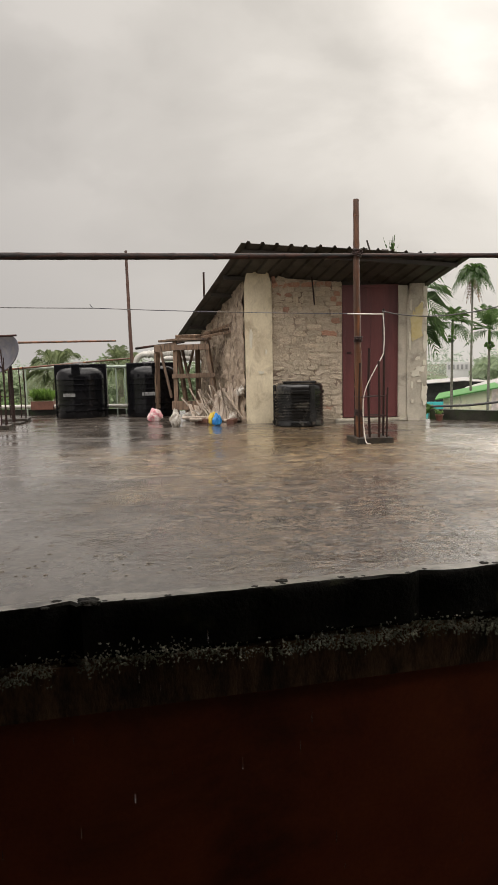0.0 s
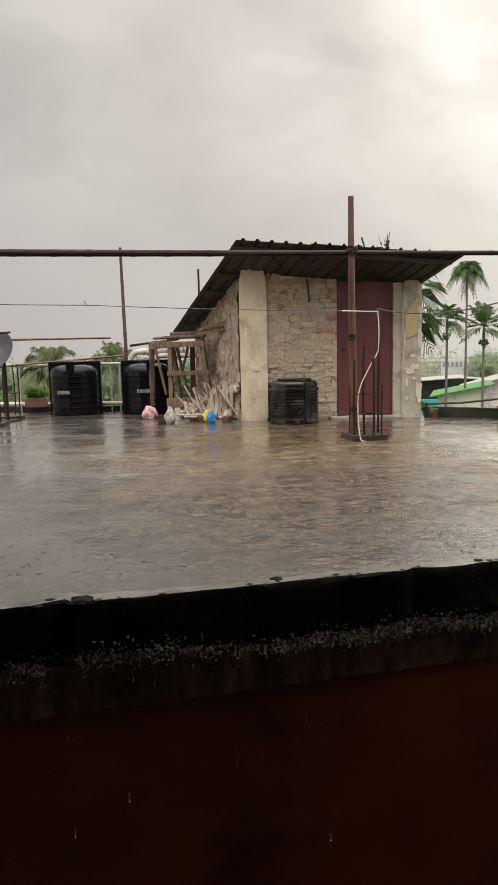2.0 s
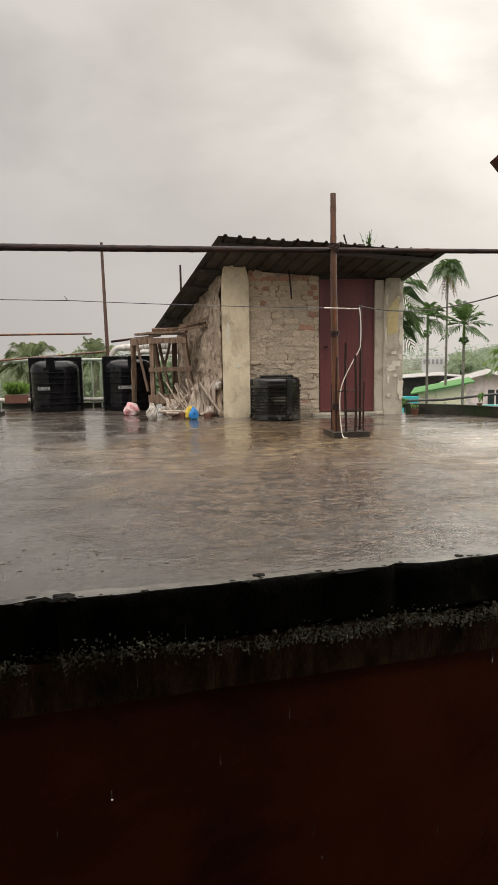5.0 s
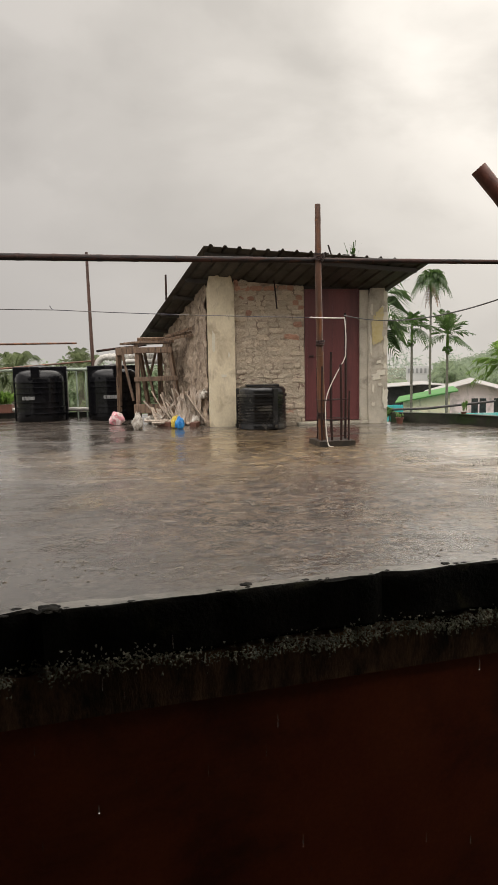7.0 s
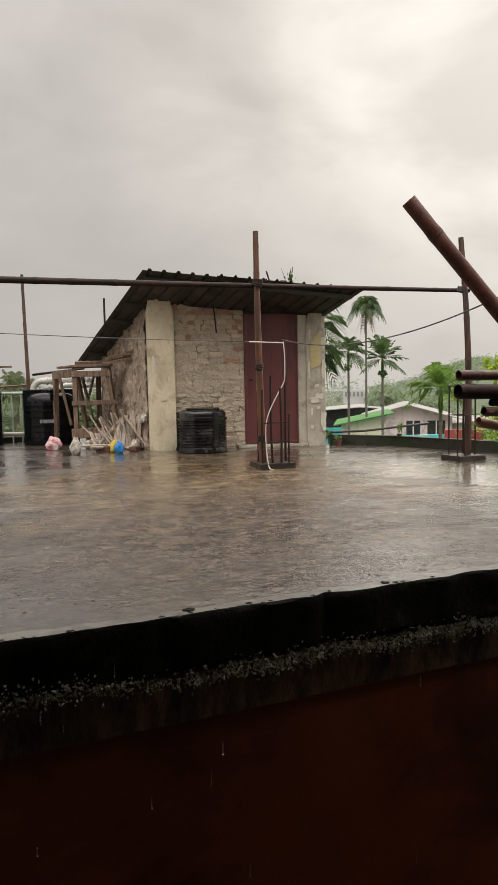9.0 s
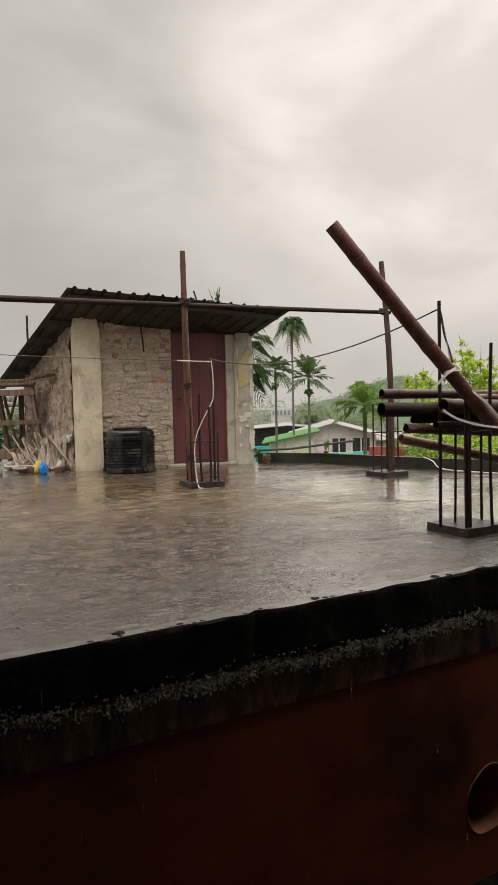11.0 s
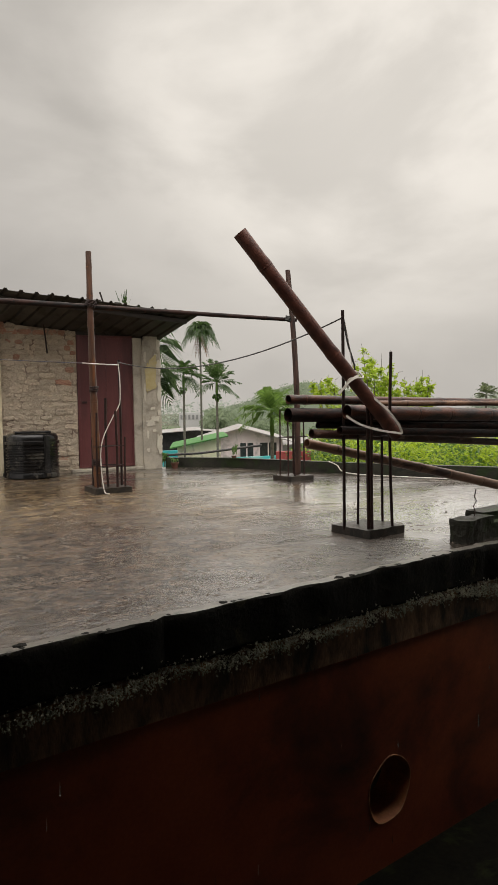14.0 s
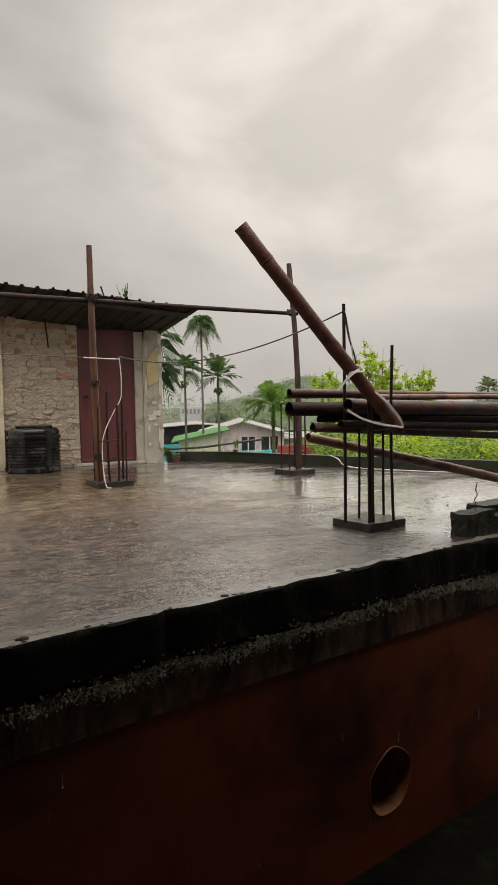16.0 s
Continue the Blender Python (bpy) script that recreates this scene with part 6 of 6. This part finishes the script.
def woods(name, label, az0, az1, distance, top, n, size, seed, material):
    """A belt of far trees, each a heap of leaf clumps."""
    rnd = random.Random(seed)
    bm = bmesh.new()
    steps = max(3, int(abs(az1 - az0) / 180 * math.pi * distance / (size * 7)))
    for i in range(steps):
        f = (i + rnd.random()) / steps
        t = top(f)
        c = place(az0 + (az1 - az0) * f, distance * rnd.uniform(0.94, 1.06), 0)
        h = t - GROUND_Z
        for level in range(3):
            r = size * rnd.uniform(2.6, 4.6)
            z = GROUND_Z + h * (0.35 + 0.28 * level) + rnd.uniform(-0.05, 0.05) * h
            z = min(z, t - r * 0.5)
            leaf_cloud(bm, Vector((c.x + rnd.uniform(-1, 1) * size, c.y, z)), (r, r * 0.8, r * 0.8), n // steps // 3, size * 0.28, rnd, 0.4)
    return tagged(part(name, bm, material), label, "trees", kind="stuff")


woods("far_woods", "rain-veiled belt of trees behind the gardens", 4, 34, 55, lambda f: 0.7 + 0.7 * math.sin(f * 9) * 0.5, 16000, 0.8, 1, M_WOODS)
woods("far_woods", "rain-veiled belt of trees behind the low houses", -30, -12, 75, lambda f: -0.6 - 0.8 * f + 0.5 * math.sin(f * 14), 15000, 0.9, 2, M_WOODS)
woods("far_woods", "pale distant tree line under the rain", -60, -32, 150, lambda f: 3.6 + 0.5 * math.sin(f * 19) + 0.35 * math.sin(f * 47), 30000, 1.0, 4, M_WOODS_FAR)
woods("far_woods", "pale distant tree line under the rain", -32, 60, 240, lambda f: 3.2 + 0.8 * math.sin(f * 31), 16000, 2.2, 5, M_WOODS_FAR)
# the wooded hill
bm = bmesh.new()
cols = []
for i in range(41):
    f = i / 40
    az = -36 + 17 * f
    top = 1.5 + 6.0 * math.exp(-((f - 0.5) / (0.4 if f < 0.5 else 0.25)) ** 2)
    cols.append([bm.verts.new(place(az, d, z)) for d, z in ((110, GROUND_Z), (125, GROUND_Z + (top - GROUND_Z) * 0.6), (150, top - 1.3), (190, GROUND_Z))])
for a, b in zip(cols, cols[1:]):
    for k in range(3):
        bm.faces.new((a[k], b[k], b[k + 1], a[k + 1]))
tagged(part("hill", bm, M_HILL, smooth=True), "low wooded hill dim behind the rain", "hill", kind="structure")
rnd = random.Random(6)
bm = bmesh.new()
for k in range(1100):
    f = rnd.random()
    top = 1.5 + 6.0 * math.exp(-((f - 0.5) / (0.4 if f < 0.5 else 0.25)) ** 2)
    g = rnd.random() ** 0.7
    d = 112 + 36 * g
    z = GROUND_Z + (top - 1.3 - GROUND_Z) * (min(1.0, (d - 110) / 15 * 0.6) if d < 125 else 0.6 + 0.4 * (d - 125) / 25)
    r = rnd.uniform(0.7, 1.7)
    c = place(-36 + 17 * f, d, z + r * 0.35)
    leaf_cloud(bm, c, (r, r, r * 0.7), int(34 * r), 0.24, rnd, 0.3)
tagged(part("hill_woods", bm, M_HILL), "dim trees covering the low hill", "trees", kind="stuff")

# ---- neighbouring houses ----
M_GREEN_TIN = mat("green_painted_tin", (0.04, 0.155, 0.030), (0.08, 0.225, 0.055), (0.6, 0.8), 2, 30, 0.1, 0.004, stretch=(1, 1, 1))
M_CREAM = mat("cream_wall_paint", (0.76, 0.70, 0.50), (0.84, 0.79, 0.62), (0.6, 0.8), 1.5, 20, 0.2, 0.004, stain=(0.48, 0.43, 0.33))
M_PALE = mat("pale_pink_wall_paint", (0.62, 0.53, 0.535), (0.74, 0.645, 0.65), (0.6, 0.8), 1.5, 20, 0.2, 0.004, stain=(0.45, 0.40, 0.39))
M_GREY_TIN = mat("grey_tin_sheet", (0.24, 0.235, 0.23), (0.36, 0.35, 0.335), (0.6, 0.8), 2, 20, 0.1, 0.004, stain=(0.28, 0.25, 0.22))
M_TURQUOISE = mat("turquoise_wall_paint", (0.03, 0.36, 0.38), (0.08, 0.50, 0.50), (0.5, 0.7), 2, 20, 0.2, 0.004, stain=(0.30, 0.52, 0.50))
M_RED_FENCE = mat("faded_red_sheet", (0.30, 0.05, 0.05), (0.42, 0.10, 0.09), (0.4, 0.6), 3, 30, 0.1, 0.003)
M_SHADE_DARK = mat("dark_glass_and_eave_shade", (0.02, 0.02, 0.022), (0.05, 0.05, 0.05), (0.1, 0.25), 3, 20, 0.0, 0.001)
# White greyed in its colour for the rain haze before the flats.
M_FAR_WHITE = mat("haze_greyed_white_paint", (0.50, 0.50, 0.49), (0.58, 0.58, 0.57), (0.7, 0.9), 0.3, 5, 0.0, 0.001)


def house(name, label, at, turn, w, d, eave, ridge, wall_m, roof_m, overhang=0.35, mono=True, windows=(), roof_label=""):
    """A low house facing -y: walls, a single or double pitched tin roof and windows (x, z, w, h)."""
    ob = empty(name, label, "house", (at.x, at.y, GROUND_Z), turn)
    e, r = eave - GROUND_Z, ridge - GROUND_Z
    def top(x):
        return e + (r - e) * ((x + w / 2) / w if mono else 1 - abs(x) / (w / 2))
    xs = [-w / 2, 0.0, w / 2]
    bm = bmesh.new()
    prof = [(-w / 2, 0.0), (w / 2, 0.0)] + [(x, top(x)) for x in xs[::-1]]
    f = [bm.verts.new((x, 0, z)) for x, z in prof]
    b = [bm.verts.new((x, d, z)) for x, z in prof]
    bm.faces.new(f), bm.faces.new(b[::-1])
    for i in range(len(f)):
        bm.faces.new((f[i], f[(i + 1) % len(f)], b[(i + 1) % len(f)], b[i]))
    part("wall", bm, wall_m, ob)
    def sheet(x0, x1):
        s = bmesh.new()
        n = int(abs(x1 - x0) / 0.3)
        z0, z1 = top(max(-w / 2, min(w / 2, x0))), top(max(-w / 2, min(w / 2, x1)))
        slope = (z1 - z0) / max(0.01, abs(max(-w / 2, min(w / 2, x1)) - max(-w / 2, min(w / 2, x0))))
        rows = []
        m = int((d + 2 * overhang) / 0.16)
        for j in range(m + 1):
            y = -overhang + (d + 2 * overhang) * j / m
            h = 0.03 if j % 2 else 0.0
            za = z0 - slope * abs(x0 - max(-w / 2, min(w / 2, x0)))
            zb = z1 - abs(slope) * abs(x1 - max(-w / 2, min(w / 2, x1))) if not mono else z1 + slope * abs(x1 - w / 2)
            rows.append([s.verts.new((x0, y, za + h + 0.03)), s.verts.new((x1, y, zb + h + 0.03)), s.verts.new((x1, y, zb + h - 0.02)), s.verts.new((x0, y, za + h - 0.02))])
        for a, c in zip(rows, rows[1:]):
            for k in range(4):
                s.faces.new((a[k], a[(k + 1) % 4], c[(k + 1) % 4], c[k]))
        s.faces.new(rows[0]), s.faces.new(rows[-1])
        part("roof_sheet", s, roof_m, ob, roof_label)
    if mono:
        sheet(-w / 2 - overhang, w / 2 + overhang)
    else:
        sheet(-w / 2 - overhang, 0.0), sheet(0.0, w / 2 + overhang)
    for x, z, ww, hh in windows:
        bm = bmesh.new()
        box(bm, (x - ww / 2, -0.02, z - hh / 2 - GROUND_Z), (x + ww / 2, 0.03, z + hh / 2 - GROUND_Z))
        win = part("window", bm, M_SHADE_DARK, ob)
        for dx in (-ww / 2, 0, ww / 2):
            bm = bmesh.new()
            box(bm, (x + dx - 0.035, -0.06, z - hh / 2 - GROUND_Z), (x + dx + 0.035, -0.021, z + hh / 2 - GROUND_Z))
            part("window_frame", bm, wall_m, win)
    return ob


house("house", "low cream house with a bright green sloping tin roof", place(-18.45, 27.5), -18, 1.85, 4.0, -0.62, -0.26, M_CREAM, M_GREEN_TIN, 0.30, True, [], "bright green painted tin roof")
house("house", "pale pink house with a grey tin roof and dark windows", place(-22.2, 36), -21, 4.6, 8.0, -0.75, -0.10, M_PALE, M_GREY_TIN, 0.5, False, [(0.3, -1.35, 0.8, 0.8), (1.5, -1.35, 1.0, 0.8)])
# Near-black walls put the shade under the eaves into the colour.
house("house", "long low house with a pale grey tin roof", place(-18.2, 45), -18, 8.0, 6.0, -0.72, -0.45, M_SHADE_DARK, M_GREY_TIN, 0.6, False, [])
house("shed", "grey shed with tin roof behind the short palm", place(-27.0, 40), -22, 4.5, 5.0, -1.5, -1.0, M_GREY_TIN, M_GREY_TIN, 0.3, True, [(0.0, -2.2, 1.2, 0.8)])


def garden_wall(name, label, a, b, top, material, scallop=0):
    ob = empty(name, label, "garden wall", (a.x, a.y, GROUND_Z))
    d = b - a
    d.z = 0
    n = d.normalized()
    side = Vector((-n.y, n.x, 0)) * 0.12
    bm = bmesh.new()
    prism(bm, [(0, 0), (d.x, d.y), (d.x + side.x, d.y + side.y), (side.x, side.y)], 0, top - GROUND_Z)
    part("wall", bm, material, ob)
    for k in range(scallop):
        c = d * ((k + 0.5) / scallop)
        bm = bmesh.new()
        for i in range(9):
            t = -1 + 2 * i / 8
            p = c + n * t * d.length / scallop * 0.36 - side * 0.25
            tube(bm, [Vector((p.x, p.y, top - GROUND_Z - 0.30)), Vector((p.x, p.y, top - GROUND_Z - 0.10 - 0.14 * t * t))], 0.055, 6)
        part("white_panel", bm, M_FAR_WHITE, ob, "white fan-shaped wall panel")


garden_wall("garden_wall", "turquoise painted garden wall with white panels", place(-15.0, 23), place(-26.5, 24.5), -0.84, M_TURQUOISE, 9)
garden_wall("garden_wall", "bright turquoise wall end beside the stair house", place(-15.2, 21), place(-16.55, 21), -0.38, M_TURQUOISE, 0)
garden_wall("sheet_fence", "faded red sheet fence behind the kerb", place(-25.2, 12.3), place(-28.3, 12.3), 0.10, M_RED_FENCE, 0)

# a far block of flats
flats = empty("apartment_block", "far white apartment block greyed by rain", "apartment block", (0, 0, GROUND_Z))
c = place(-18.0, 130)
bm = bmesh.new()
m = Matrix.Translation((c.x, c.y, 0)) @ Matrix.Rotation(radians(-18), 4, "Z")
box(bm, (-2.8, 0, 0), (2.2, 6, 4.5), m)
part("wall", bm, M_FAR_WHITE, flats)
# Panes paled in their colour to stand in for the rain haze.
M_VEILED_GLASS = mat("haze_paled_glass", (0.22, 0.22, 0.22), (0.30, 0.30, 0.30), (0.3, 0.5), 0.5, 5, 0.0, 0.001)
for k in range(6):
    bm = bmesh.new()
    box(bm, (-2.5 + k * 0.78, -0.1, 3.1), (-2.1 + k * 0.78, 0.02, 4.0), m)
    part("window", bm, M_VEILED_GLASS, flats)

# ---- potted plants and a pipe on the kerb ----
M_TERRACOTTA = mat("wet_terracotta", (0.10, 0.040, 0.026), (0.17, 0.070, 0.045), (0.5, 0.7), 8, 50, 0.3, 0.003)


def leafy_pot(name, label, at, w, h, leaf_r, leaf_h, n, seed, long=True, material=M_LEAF_BRIGHT):
    rnd = random.Random(seed)
    ob = empty(name, label, "potted plant", at, 0)
    bm = bmesh.new()
    if long:
        box(bm, (-w / 2, -0.09, 0), (w / 2, 0.09, h), None, 0.012)
    else:
        lathe(bm, [(w * 0.36, 0.0), (w * 0.48, h * 0.85), (w * 0.54, h * 0.86), (w * 0.54, h), (w * 0.46, h), (w * 0.44, h * 0.9)], 24)
    part("pot", bm, M_TERRACOTTA, ob, "red terracotta pot")
    bm = bmesh.new()
    for _ in range(n):
        x, y = rnd.uniform(-0.42, 0.42) * w, rnd.uniform(-0.07, 0.07)
        a = rnd.uniform(0, 6.28)
        d = Vector((math.cos(a), math.sin(a), 0)) * rnd.uniform(0.3, 1.0) * leaf_r
        top = Vector((x, y, h)) + d + Vector((0, 0, leaf_h * rnd.uniform(0.3, 1.0)))
        s = Vector((-d.y, d.x, 0)).normalized() * leaf_r * 0.22
        base = Vector((x, y, h))
        mid = (base + top) / 2 + Vector((0, 0, 0.04))
        bm.faces.new([bm.verts.new(p) for p in (base, mid + s, top + Vector((0, 0, -0.02)), mid - s)])
    part("leaves", bm, material, ob)


leafy_pot("potted_plant", "bright leafy plants in a long red planter on the rim", (-4.15, 12.93, 0.10), 0.45, 0.17, 0.18, 0.32, 130, 3, True, M_LEAF_PALM_LIGHT)
leafy_pot("potted_plant", "small red pot with a sparse seedling by the kerb", (2.86, 9.83, 0.0), 0.12, 0.09, 0.06, 0.08, 14, 4, False, M_LEAF_MID)
leafy_pot("potted_plant", "small pot with spiky shoots on the kerb", (3.72, 9.46, 0.155), 0.09, 0.03, 0.05, 0.22, 18, 5, False, M_LEAF_MID)
bm = bmesh.new()
tube(bm, [(2.80, 10.05, 0.20), (3.3, 9.85, 0.22), (4.2, 9.45, 0.335)], 0.018, 10)
tagged(part("iron_pipe", bm, M_WIRE), "thin dark pipe resting along the kerb", "pipe")
